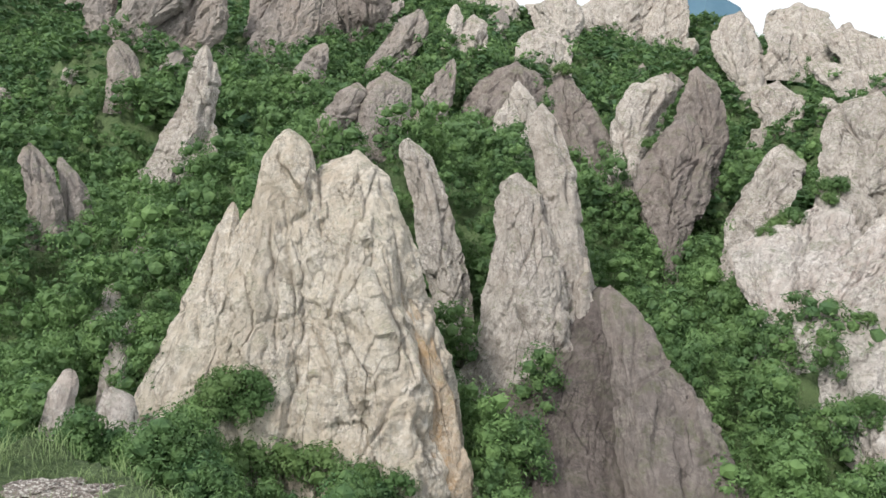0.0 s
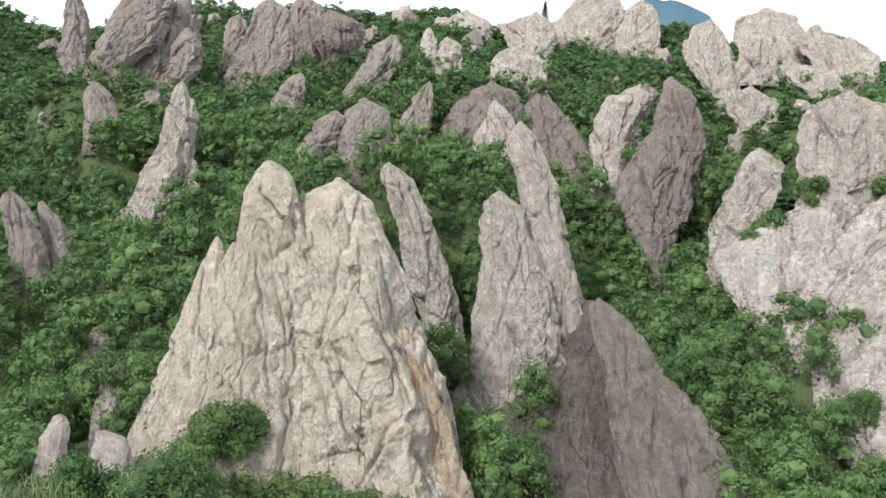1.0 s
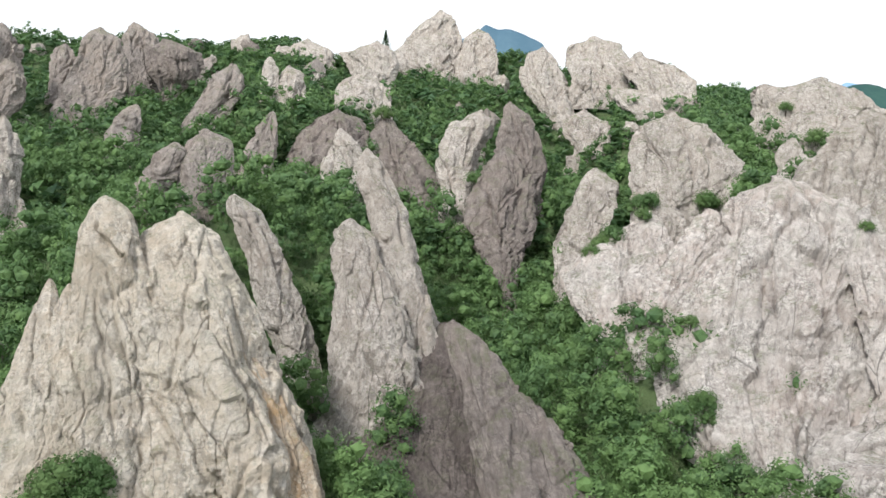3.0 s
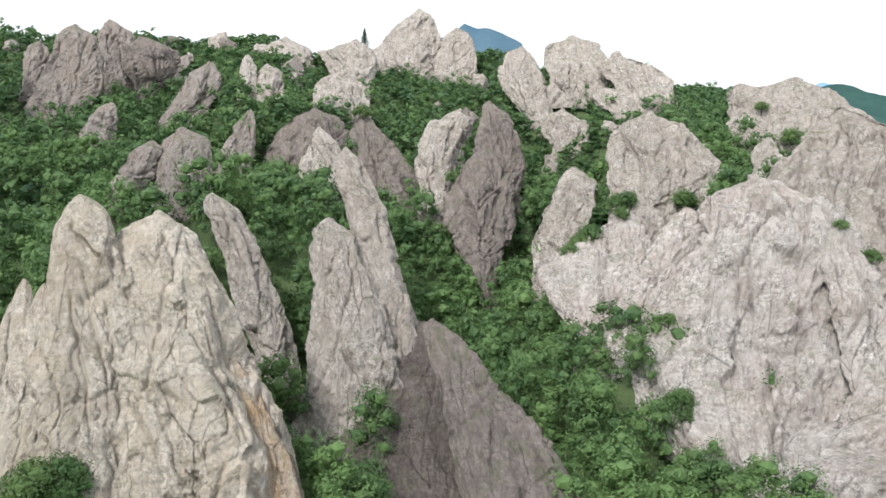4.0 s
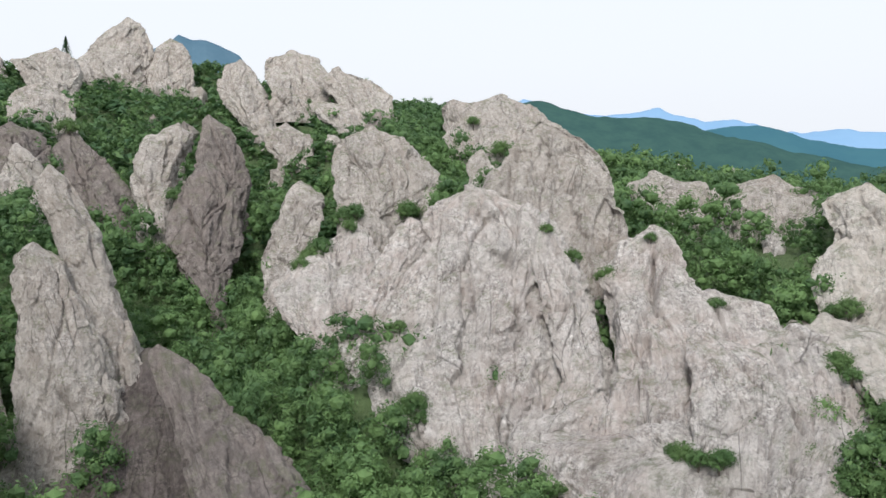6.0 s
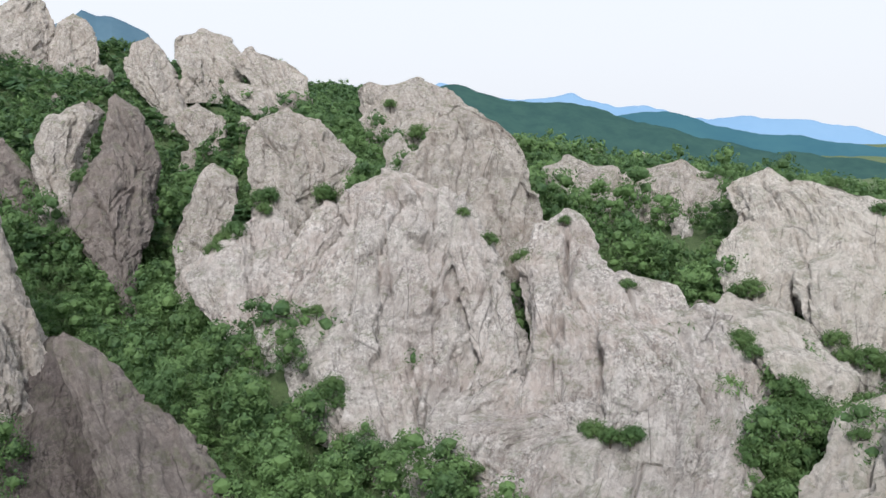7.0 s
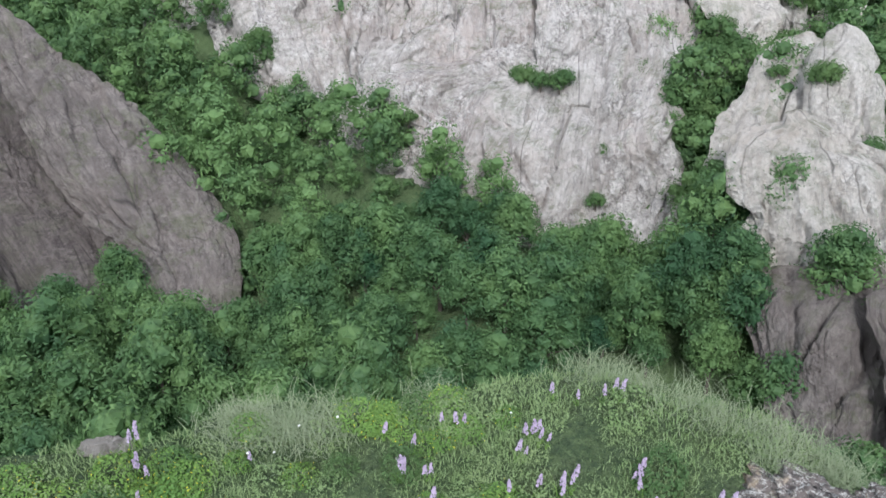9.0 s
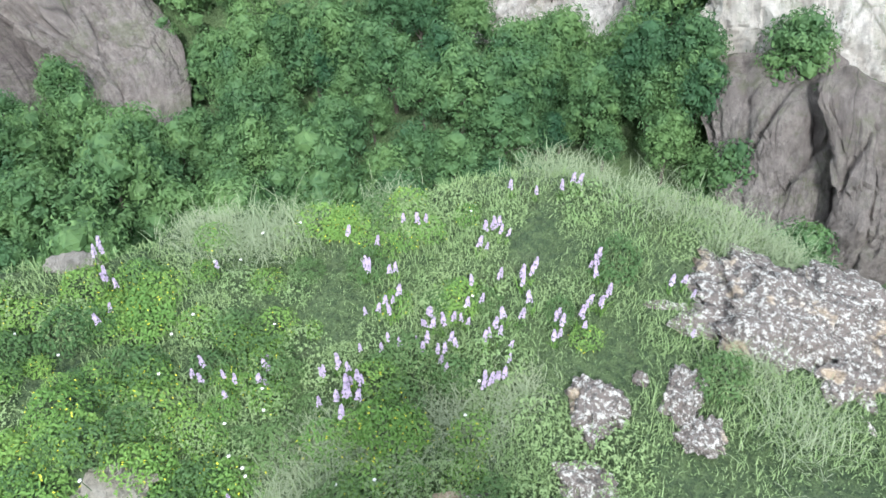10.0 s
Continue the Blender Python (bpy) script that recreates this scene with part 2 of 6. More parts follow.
def ridged(p, octaves, seed=0):
    total, amp = 0, 1.0
    for k in range(octaves):
        total = total + amp * (1 - np.abs(value_noise(p * 2.1**k + 9.1 * k, seed + k)) * 2)
        amp *= 0.5
    return total


def cells(p, seed=0):
    """Cellular noise: a random value of the nearest cell, how far a point is from the border to the next cell,
    and the height of a plane through the cell, leaning its own way."""
    i = np.floor(p).astype(np.int64)
    f1, f2 = np.full(len(p), 9.0), np.full(len(p), 9.0)
    val, lean = np.zeros(len(p)), np.zeros(len(p))
    for dx in (-1, 0, 1):
        for dy in (-1, 0, 1):
            for dz in (-1, 0, 1):
                c = i + (dx, dy, dz)
                q = [c[:, k] + 0.5 + 0.42 * grid_hash(c[:, 0], c[:, 1], c[:, 2], seed + 3 * k) for k in range(3)]
                d = np.sqrt(sum((p[:, k] - q[k]) ** 2 for k in range(3)))
                near = d < f1
                f2 = np.where(near, f1, np.minimum(f2, d))
                val = np.where(near, grid_hash(c[:, 0], c[:, 1], c[:, 2], seed + 20), val)
                plane = sum((p[:, k] - q[k]) * grid_hash(c[:, 0], c[:, 1], c[:, 2], seed + 40 + k) for k in range(3))
                lean = np.where(near, plane, lean)
                f1 = np.where(near, d, f1)
    return val, f2 - f1, lean


def mesh_of(name, verts, faces, material, smooth=True, grain=None, tone=None):
    """A mesh from arrays: verts (n, 3) and faces (m, 3) or (m, 4); grain: texture coordinates that run up a rock's face."""
    me = bpy.data.meshes.new(name)
    faces = np.asarray(faces, dtype=np.int32)
    k = faces.shape[1]
    me.vertices.add(len(verts))
    me.vertices.foreach_set("co", np.asarray(verts, dtype=np.float32).ravel())
    me.loops.add(faces.size)
    me.loops.foreach_set("vertex_index", faces.ravel())
    me.polygons.add(len(faces))
    me.polygons.foreach_set("loop_start", np.arange(len(faces), dtype=np.int32) * k)
    me.polygons.foreach_set("use_smooth", np.full(len(faces), smooth))
    me.update(calc_edges=True)
    if grain is not None:
        at = me.attributes.new("grain", "FLOAT_VECTOR", "POINT")
        at.data.foreach_set("vector", np.asarray(grain, dtype=np.float32).ravel())
    if tone is not None:
        at = me.attributes.new("tone", "FLOAT", "POINT")
        at.data.foreach_set("value", np.asarray(tone, dtype=np.float32))
    me.materials.append(material)
    return me


def grid_faces(nu, nv, wrap):
    """Quads of a grid of nv rows of nu points; wrap closes each row."""
    u = np.arange(nu if wrap else nu - 1)
    v = np.arange(nv - 1)[:, None]
    a = v * nu + u
    b = v * nu + (u + 1) % nu
    return np.stack([a, b, b + nu, a + nu], -1).reshape(-1, 4)


# ---- ground: gullies, slopes and ridges as lines of x, y, z ----
def polar(az, d, z):
    return (math.sin(radians(az)) * d, math.cos(radians(az)) * d, z)


LINES = [
    # the main gully, from the ravine floor up to the skyline
    [polar(58, 44, -52), polar(42, 48, -48), polar(33, 66, -45), polar(26, 86, -40), polar(19.5, 112, -38), polar(13.5, 150, -33), polar(17, 192, -25), polar(20.5, 240, -10), polar(22, 292, 8), polar(23.5, 345, 26)],
    # the narrow gully between the two big spires
    [polar(10, 62, -46), polar(5, 86, -43), polar(3.3, 110, -38), polar(2.6, 130, -24), polar(3, 152, -18), polar(0, 178, -10), polar(-2, 250, 10), polar(0, 345, 34)],
    # the wooded slope beyond the first spire
    [polar(-10, 70, -42), polar(-22, 84, -43), polar(-26, 110, -40), polar(-24, 150, -35), polar(-22.5, 182, -31), polar(-27, 240, -14), polar(-22, 292, 4), polar(-15, 360, 38)],
    [polar(-14, 110, -28), polar(-14, 142, -20), polar(-9, 175, -14), polar(-9, 235, 2), polar(-8, 330, 34)],
    [polar(-34, 70, -44), polar(-42, 160, -36), polar(-36, 260, -6), polar(-30, 360, 36)],
    [polar(-60, 60, -30), polar(-70, 200, -20), polar(-60, 380, 20)],
    # under the middle rocks and the summit
    [polar(8, 180, -22), polar(9, 240, 0), polar(10, 330, 24), polar(11, 420, 26)],
    [polar(15, 290, 12), polar(15.5, 335, 28)],
    # the saddle behind the big wall and the slope to the skyline
    [polar(28, 150, -16), polar(31, 190, -8), polar(28, 240, 2), polar(27, 290, 10), polar(29, 345, 14)],
    # the foot of the big wall
    [polar(19, 158, -31), polar(21.5, 138, -34), polar(24, 120, -36), polar(30, 101, -39), polar(40, 84, -42), polar(50, 74, -47), polar(57, 68, -52)],
    # under the wall, the hollow and the ridge on the right
    [polar(39, 160, -16), polar(40, 180, -12), polar(42, 220, -8), polar(45, 300, -12), polar(45, 420, -30)],
    [polar(63, 50, -52), polar(61, 66, -46), polar(61, 82, -42), polar(60, 96, -35), polar(53.5, 125, -26), polar(51, 150, -18), polar(52, 185, -13), polar(56, 230, -14), polar(60, 300, -28)],
    [polar(66, 120, -24), polar(68, 160, -17), polar(68, 220, -20), polar(70, 300, -40)],
    # the grassy shelf above the dark face, and its wooded foot
    [polar(64.3, 64, -34.3), polar(67.6, 65, -33.8), polar(71.8, 66, -32.8), polar(76.8, 66, -31.2), polar(80.5, 66, -30.2)],
    [polar(64.6, 68, -34.3), polar(69.6, 69, -33.0), polar(74.9, 70, -31.6)],
    [polar(62.9, 60, -44), polar(68.5, 56, -45), polar(75.7, 51, -44), polar(81.7, 48, -43)],
    [polar(84, 50, -58), polar(95, 120, -40), polar(90, 250, -40)],
    # the viewer's own hill, behind
    [polar(150, 30, -8), polar(-150, 30, -8), polar(-110, 40, -14), polar(120, 50, -20), polar(180, 120, 6)],
    [polar(180, 300, 10), polar(120, 300, -30), polar(-120, 300, 0)],
    # the far country
    [polar(k, 620, -40 if k > 25 else 0) for k in range(-180, 180, 20)],
    [polar(k, 1200, -70) for k in range(-180, 180, 15)],
]


def densified(lines):
    pts = []
    for line in lines:
        for p, q in zip(line, line[1:]):
            p, q = np.array(p), np.array(q)
            steps = max(1, int(np.linalg.norm(q - p) / 12))
            pts += [p + (q - p) * k / steps for k in range(steps)]
        pts.append(np.array(line[-1]))
    return np.array(pts)


GUIDE = densified(LINES)


def ledge_edge(az):
    """How far the grassy ledge below the viewer reaches, by bearing in degrees."""
    ahead = np.interp(az, (-60, 8.0, 12.5, 16.8, 21.6, 23.5, 28.6, 33.9, 38.9, 43.5, 48.6, 53.6, 58.5, 61.2, 66.2, 72.2, 75.5, 77.6, 80.6, 83.2, 120), (5.8, 5.64, 5.66, 5.57, 5.62, 5.67, 5.49, 5.4, 5.29, 5.24, 5.39, 5.62, 5.64, 5.41, 5.39, 5.54, 5.51, 5.34, 5.35, 5.47, 5.5))
    return ahead + 0.08 * np.sin(np.radians(az * 17)) + 4.9 * np.exp(-(((az + 26) / 12) ** 2)) + 1.5 * np.exp(-(((np.abs(az) - 180) / 90) ** 2)) * (np.abs(az) > 90)


def ground_z(x, y):
    x, y = np.atleast_1d(np.asarray(x, float)), np.atleast_1d(np.asarray(y, float))
    out = np.zeros(len(x))
    for s in range(0, len(x), 4000):
        xx, yy = x[s:s + 4000], y[s:s + 4000]
        d2 = (xx[:, None] - GUIDE[:, 0]) ** 2 + (yy[:, None] - GUIDE[:, 1]) ** 2
        w = 1 / (d2 + 40) ** 2
        out[s:s + 4000] = (w * GUIDE[:, 2]).sum(1) / w.sum(1)
    p = np.stack([x, y, 0 * x], 1)
    r, az = np.hypot(x, y), np.degrees(np.arctan2(x, y))
    rough = np.clip((r - 20) / 40, 0, 1)
    out += rough * (2.0 * fbm(p / 23, 3, 5) + 0.5 * fbm(p / 5, 2, 9))
    # the crag on which the viewer stands, and the ledge below it
    edge = ledge_edge(az)
    ledge = -2.85 + 0.16 * fbm(p / 1.3, 3, 21) + 0.04 * fbm(p / 0.3, 2, 22) - 0.03 * (r - 4) - 0.35 * np.exp(-(((az - 20) / 30) ** 2))
    crag = np.clip((1.15 - r) / 0.7, 0, 1)
    crag = crag * crag * (3 - 2 * crag)
    near = ledge + (0.05 - ledge) * crag
    drop = np.clip((r - edge) / 30, 0, 1)
    fall = np.clip(r - edge, 0, None)
    slope = near - 1.0 * fall - 1.6 * np.clip(fall, 0, 12)
    k = np.clip((drop - 0.25) / 0.75, 0, 1)
    k = k * k * (3 - 2 * k)
    near = np.maximum(slope, out) * (1 - k) + out * k
    return np.where(r < edge + 30, near, out)


def build_ground():
    rings = np.concatenate([np.linspace(0.02, 14, 104), np.geomspace(14.3, 4800, 170)])
    n = 470
    # finer steps ahead, coarser behind
    t = np.linspace(0, 1, n, endpoint=False)
    az = 24 + 360 * (t - 0.5) + 40 * np.sin(2 * np.pi * (t - 0.5)) * -1
    az = np.radians(az)
    x = (rings[:, None] * np.sin(az)).ravel()
    y = (rings[:, None] * np.cos(az)).ravel()
    z = ground_z(x, y)
    ob = new("ground", mesh_of("ground", np.stack([x, y, z], 1), grid_faces(n, len(rings), True), SOIL))
    tagged(ob, "grassy soil and scrub on a steep rocky hillside", "ground", kind="structure")
    return ob


# ---- rocks ----
FOOT, STAND = [], []


def rock_base(name, place, label):
    ob = new(name)
    ob.location = place
    tagged(ob, label, "rock")
    return ob


def rock(name, parent, material, place, face, rings, depth=0.6, step=0.5, seed=0, rough=1.0, crack=1.0, label="", sink=-3.0, clefts=()):
    """A weathered rock, lofted through rings of (height, shift sideways, half width, shift away), lowest first.
    face: turn about the upright; depth: thickness against width."""
    rg = np.array(rings, float)
    rng = np.random.default_rng(seed + 500)
    # a broken point on top
    tip = min(0.5 * rg[-1, 2], 2.2)
    rg[-1, 0] = max(rg[-1, 0] - 0.5 * tip, rg[-2, 0] + 0.2)
    rg = np.vstack([rg, rg[-1] + (0.55 * tip, rng.uniform(-0.25, 0.25) * rg[-1, 2], -0.5 * rg[-1, 2], 0), rg[-1] + (0.95 * tip, rng.uniform(-0.45, 0.45) * rg[-1, 2], -0.85 * rg[-1, 2], 0)])
    h = rg[:, 0]
    # rings an even way apart along the slope of the face
    fine_z = np.arange(h[0], h[-1] + 0.05, 0.1)
    lean_by = np.gradient(np.interp(fine_z, h, rg[:, 3]), fine_z)
    way = np.concatenate([[0], np.cumsum(0.1 * np.sqrt(1 + np.clip(lean_by[1:], -1.6, 1.6) ** 2))])
    zs = np.interp(np.arange(0, way[-1] + step * 0.5, step), way, fine_z)

    def along(c):
        v = np.interp(zs, h, rg[:, c])
        w = max(3, int(0.6 / step) | 1)
        pad = np.concatenate([np.full(w // 2, v[0]), v, np.full(w // 2, v[-1])])
        return np.convolve(pad, np.ones(w) / w, "valid")

    mid, half, away = along(1), np.maximum(along(2), 0.12), along(3)
    mid = mid + 0.04 * np.minimum(half, 5) * fbm(np.stack([zs / 4 + seed * 3.1, 0 * zs, 0 * zs], 1), 3, seed + 90)
    girth = 4.2 * half.max()
    nu = int(np.clip(girth / step, 40, 620))
    t = np.linspace(0, 2 * np.pi, nu, endpoint=False)
    t = t - 0.5 * np.cos(t)                      # more points on the side towards the open
    c, s = np.cos(t), np.sin(t)
    # an uneven many-sided plan, its flat faces turning a little with height
    sides = int(rng.integers(6, 9))
    turns = (np.arange(sides) + rng.uniform(-0.3, 0.3, sides)) * 2 * np.pi / sides
    reach = rng.uniform(0.78, 1.0, sides)
    tw = 0.15 * np.sin(np.linspace(0, 3, len(zs)) + seed)[:, None]
    R = np.full((len(zs), nu), 1.25)
    for a, far in zip(turns, reach):
        cs = np.cos(t[None] - a - tw)
        R = np.minimum(R, np.where(cs > 0.15, far / np.maximum(cs, 0.15), 1.25))
    cx, sy = R * c, R * s
    lo, hi = cx.min(1, keepdims=True), cx.max(1, keepdims=True)
    cx = (cx - lo) / (hi - lo) * 2 - 1
    thick = np.clip(half * depth, 0.1, None) + 0.35 * depth * np.minimum(half, 6)
    X = mid[:, None] + half[:, None] * cx
    Y = away[:, None] + thick[:, None] * sy
    Z = np.repeat(zs[:, None], nu, 1)
    P = np.stack([X, Y, Z], -1)
    # cap: pull the last rings together
    for j, f in enumerate((0.7, 0.35, 0.02)):
        m = P[-1].mean(0)
        ring = m + (P[len(zs) - 1] - m) * f
        ring[:, 2] = zs[-1] + min(half[-1], 1.5) * (0.2, 0.4, 0.5)[j]
        P = np.concatenate([P, ring[None]])
    nv = len(P)
    du = np.roll(P, -1, 1) - np.roll(P, 1, 1)
    dv = np.gradient(P, axis=0)
    N = np.cross(du, dv)
    N /= np.linalg.norm(N, axis=2, keepdims=True) + 1e-9
    V, N = P.reshape(-1, 3), N.reshape(-1, 3)
    q = V + 31.7 * seed
    ring_half = np.concatenate([half, half[-1:], half[-1:], half[-1:]])
    size = np.clip(np.repeat(ring_half, nu) / 5, 0.25, 1.0)
    fade = np.repeat(np.concatenate([np.clip((zs[-1] - zs) / 3.0, 0.5, 1), [0.5, 0.5, 0.5]]), nu)
    root = np.sqrt(size) * fade
    wide, fine = max(0.05, 0.9 * step / 7.0), max(0.10, 0.9 * step / 2.6)
    warp = np.stack([fbm(q / 4, 3, seed + 50), fbm(q / 4, 3, seed + 60), fbm(q / 4, 3, seed + 70)], 1)
    sh = rng.uniform(-0.35, 0.35, 2)
    # coordinates that follow the lean of the face, so that joints run up it
    pad3 = lambda c: np.repeat(np.concatenate([c, c[-1:], c[-1:], c[-1:]]), nu)
    up = np.stack([V[:, 0] - 0.5 * pad3(mid), V[:, 1] - pad3(away), V[:, 2]], 1) + 31.7 * seed
    lay = (up + 0.6 * warp) @ np.array([[1, 0, 0], [0, 1, 0], [sh[0], sh[1], 1]])
    # broad swellings
    d = 0.5 * fbm(q / 11, 2, seed) * size + 0.14 * fbm(q / 4.5, 3, seed + 3) * root
    # buttresses and gullies up the largest walls
    big = float(np.clip((half.max() - 7) / 14, 0, 1))
    d += big * 3.0 * (np.abs(fbm((up + 2.0 * warp) / np.array([15.0, 15.0, 55.0]), 2, seed + 15)) - 0.3) * fade
    # big leaning faces, some with open joints between them, then blocks, then spalled chips
    val, gap, lean = cells(lay / np.array([6.5, 6.5, 15.0]), seed + 11)
    open_ = np.clip(0.3 + 2.2 * fbm(q / 10, 2, seed + 13), 0, 1)
    d += (0.28 * val + 0.85 * lean - crack * 0.55 * open_ * np.clip(1 - gap / wide, 0, 1)) * root
    val, gap, lean = cells((lay - 0.4 * warp) / np.array([2.2, 2.2, 4.6]), seed + 31)
    some = np.clip(0.45 + 1.6 * fbm(q / 7, 2, seed + 37), 0.1, 1)
    d += some * (0.18 * val + 0.50 * lean - crack * 0.12 * np.clip(1 - gap / fine, 0, 1)) * root
    val, gap, lean = cells((q + 0.1 * warp) / np.array([1.0, 1.0, 1.3]), seed + 51)
    d += (0.06 * val + (0.14 + 0.10 * (1 - some)) * lean) * root
    # plates that have broken away, with sharp edges
    for reach_, high, amp, sd in ((5.0, 14.0, 0.40, 33), (2.6, 6.0, 0.12, 35)):
        pl = fbm(lay / np.array([reach_, reach_, high]), 3, seed + sd)
        d += amp * (np.clip(pl / 0.05, -1, 1) + 0.6 * np.clip((pl - 0.45) / 0.05, -1, 1)) * 0.5 * root
    # a handful of joints right across the rock: steep ones, and a few that slant
    span = V[:, 2].max() - V[:, 2].min()
    for k in range(int(np.clip(span / 4, 3, 11))):
        tilt = rng.uniform(-0.35, 0.35) if k % 3 else rng.choice((-1, 1)) * rng.uniform(0.6, 1.1)
        nrm = np.array([math.cos(tilt), rng.uniform(-0.4, 0.4), math.sin(tilt)])
        at = V[int(rng.integers(len(V)))]
        s_ = (V - at + 0.3 * warp) @ nrm
        part_ = np.clip(0.35 + 2.4 * fbm(q / 8 + 3.3 * k, 2, seed + 45), 0, 1)
        d += part_ * (0.28 * np.tanh(s_ / 0.2) * np.exp(-np.abs(s_) / 2.5) - crack * 0.75 * np.exp(-((s_ / (0.10 + 0.4 * step)) ** 2))) * root
    # clefts that run across the open side: depth, width, then points sideways and up
    flat = (V + 0.25 * warp)[:, [0, 2]]
    for deep, lead, line in clefts:
        off = np.full(len(V), 99.0)
        for a, b in zip(line, line[1:]):
            a, b = np.array(a), np.array(b)
            k = np.clip((flat - a) @ (b - a) / ((b - a) @ (b - a)), 0, 1)
            off = np.minimum(off, np.linalg.norm(flat - a - k[:, None] * (b - a), axis=1))
        d -= deep * np.exp(-((off / lead) ** 2)) * (N[:, 1] < 0.25) * (0.75 + 0.5 * fbm(q / 2, 2, seed + 81))
    d += 0.17 * fbm(q / 1.2, 4, seed + 40, 0.62) * root
    V = V + N * (d * rough)[:, None]
    ob = new(name, mesh_of(name, V, grid_faces(nu, nv, True), material, smooth=False, grain=up))
    turn = Matrix.Translation(place) @ Matrix.Rotation(radians(face), 4, "Z")
    if parent:
        ob.parent = parent
        turn = Matrix.Translation(-parent.location) @ turn
    else:
        tagged(ob, label, "rock")
    ob.matrix_basis = turn
    FOOT.append((place, radians(face), zs + place[2], mid, half, away, thick))
    w = 0.6 * rg[1, 2]
    for k in (-w, 0, w):
        STAND.append((place[0] + k * math.cos(radians(face)), place[1] + k * math.sin(radians(face)), place[2] + sink))
    return ob


def inside_rock(x, y, z, margin=0.0):
    """Whether points lie within a rock's outline at their height."""
    hit = np.zeros(len(x), bool)
    for place, face, zs, mid, half, away, thick in FOOT:
        dx, dy = x - place[0], y - place[1]
        u = dx * math.cos(face) + dy * math.sin(face)
        v = -dx * math.sin(face) + dy * math.cos(face)
        zz = np.clip(z, zs[0], zs[-1])
        m, hf, aw, th = (np.interp(zz, zs, c) for c in (mid, half * 0.95, away, thick * 0.95))
        hit |= (((u - m) / (hf + margin)) ** 2 + ((v - aw) / (th + margin)) ** 2 < 1) & (z > zs[0] - 2) & (z < zs[-1] - 1.0)
    return hit


# rings of each rock: height, shift sideways, half width, shift away
base = rock_base("rock_spire", (-7.4, 77.7, -40.5), "tall pale rock spire with twin tips and deep cracks")
rock("body", base, ROCK_CREAM, (-7.4, 77.7, -40.5), 6.2, [(-12, 0.2, 22.4, -2.4), (-3, 0.2, 16, -0.8), (0, 0.2, 13.3, 0), (3.1, -0.2, 12.6, 1.4), (6.1, -0.5, 12.1, 2.8), (9.3, -0.4, 11.3, 4.2), (12.5, -0.6, 10.3, 5.6), (15.7, -0.8, 9.3, 7), (19, -1.1, 8, 8.3), (22.3, -1.3, 6.6, 9.7), (25.7, -1.7, 5.4, 11.1), (29.2, -1.9, 4, 12.5), (31.5, -1.9, 3.2, 13.4), (33, -1.4, 1.7, 14)], depth=0.55, step=0.27, seed=1, rough=0.68, crack=1.00, clefts=[(1.3, 0.35, [(0.4, 24.3), (1.4, 21.2), (3.1, 18.3), (3.7, 16.9)]), (0.9, 0.35, [(-4.0, 23.2), (-1.8, 19.5), (-2.5, 17.8)]), (0.9, 0.30, [(-5.1, 18.9), (-2.5, 18.0), (0.4, 16.2), (-1.6, 13.7)]), (0.9, 0.35, [(3.4, 12.5), (5.2, 9.8), (8.0, 6.2)]), (0.8, 0.30, [(-1.3, 9.3), (1.3, 10.8)]), (0.8, 0.30, [(-7.1, 14.4), (-5.3, 12.1), (-6.2, 10.2)]), (0.8, 0.35, [(-5.3, 30.9), (-4.7, 27.7), (-5.3, 25.0)])])
rock("shoulder", base, ROCK_CREAM, (-19.6, 75.0, -38.2), 11.9, [(-12, 0.2, 14.4, -2.4), (-3, 0.2, 10.3, -0.8), (-0, 0.2, 8.5, 0), (2.4, 0.5, 8.7, 1.1), (5.4, 0.9, 8.8, 2.4), (8.4, 1.9, 8.2, 3.7), (11.5, 3.4, 7.2, 5), (14.7, 4.6, 6.3, 6.4), (18, 5, 5.5, 7.7), (20.7, 5.4, 4.7, 8.8), (23.5, 5.4, 3.8, 9.9), (26.3, 5.5, 3.1, 11), (29.1, 5.6, 2.6, 12.1), (31.4, 5.6, 2, 13), (32.8, 5.5, 1, 13.5)], depth=0.55, step=0.27, seed=2, rough=0.68, crack=1.00, clefts=[(1.0, 0.40, [(7.8, 28.3), (7.7, 24.8), (5.0, 23.8)]), (0.9, 0.30, [(0.2, 15.7), (0.6, 12.3), (2.4, 10.5)]), (0.7, 0.30, [(4.5, 22.3), (3.6, 18.7), (4.2, 16.7)]), (0.8, 0.30, [(-4.1, 13.7), (-4.8, 10.0)])])
rock("rib", base, ROCK_OCHRE, (3.2, 75.7, -36.6), 1.3, [(-12, 0, 3.4, -2.4), (-3, 0, 2.4, -0.8), (0, 0, 2, 0), (4.1, -1.7, 2.1, 2.4), (7.9, -3.4, 2.4, 4.5), (11.9, -5, 2, 6.7), (14.9, -6.7, 1.7, 8.3), (18, -8.6, 1.3, 9.9), (20.6, -9.8, 0.7, 11.2)], depth=0.50, step=0.27, seed=62, rough=0.68, crack=1.00)
rock("slab", base, ROCK_CREAM, (-25.8, 75.2, -32.4), 16.1, [(-12, 0, 5.4, -2.4), (-3, 0, 3.9, -0.8), (-0, 0, 3.2, 0), (2.7, 0.9, 2.7, 1.8), (5.5, 2.8, 3, 3.6), (8.5, 4.1, 2.7, 5.4), (11.6, 5.3, 2.4, 7.3), (14.2, 6, 1.8, 8.8), (16.9, 6.4, 1.2, 10.3), (19.2, 6.8, 0.4, 11.5)], depth=0.45, step=0.27, seed=3, rough=0.68, crack=1.00)
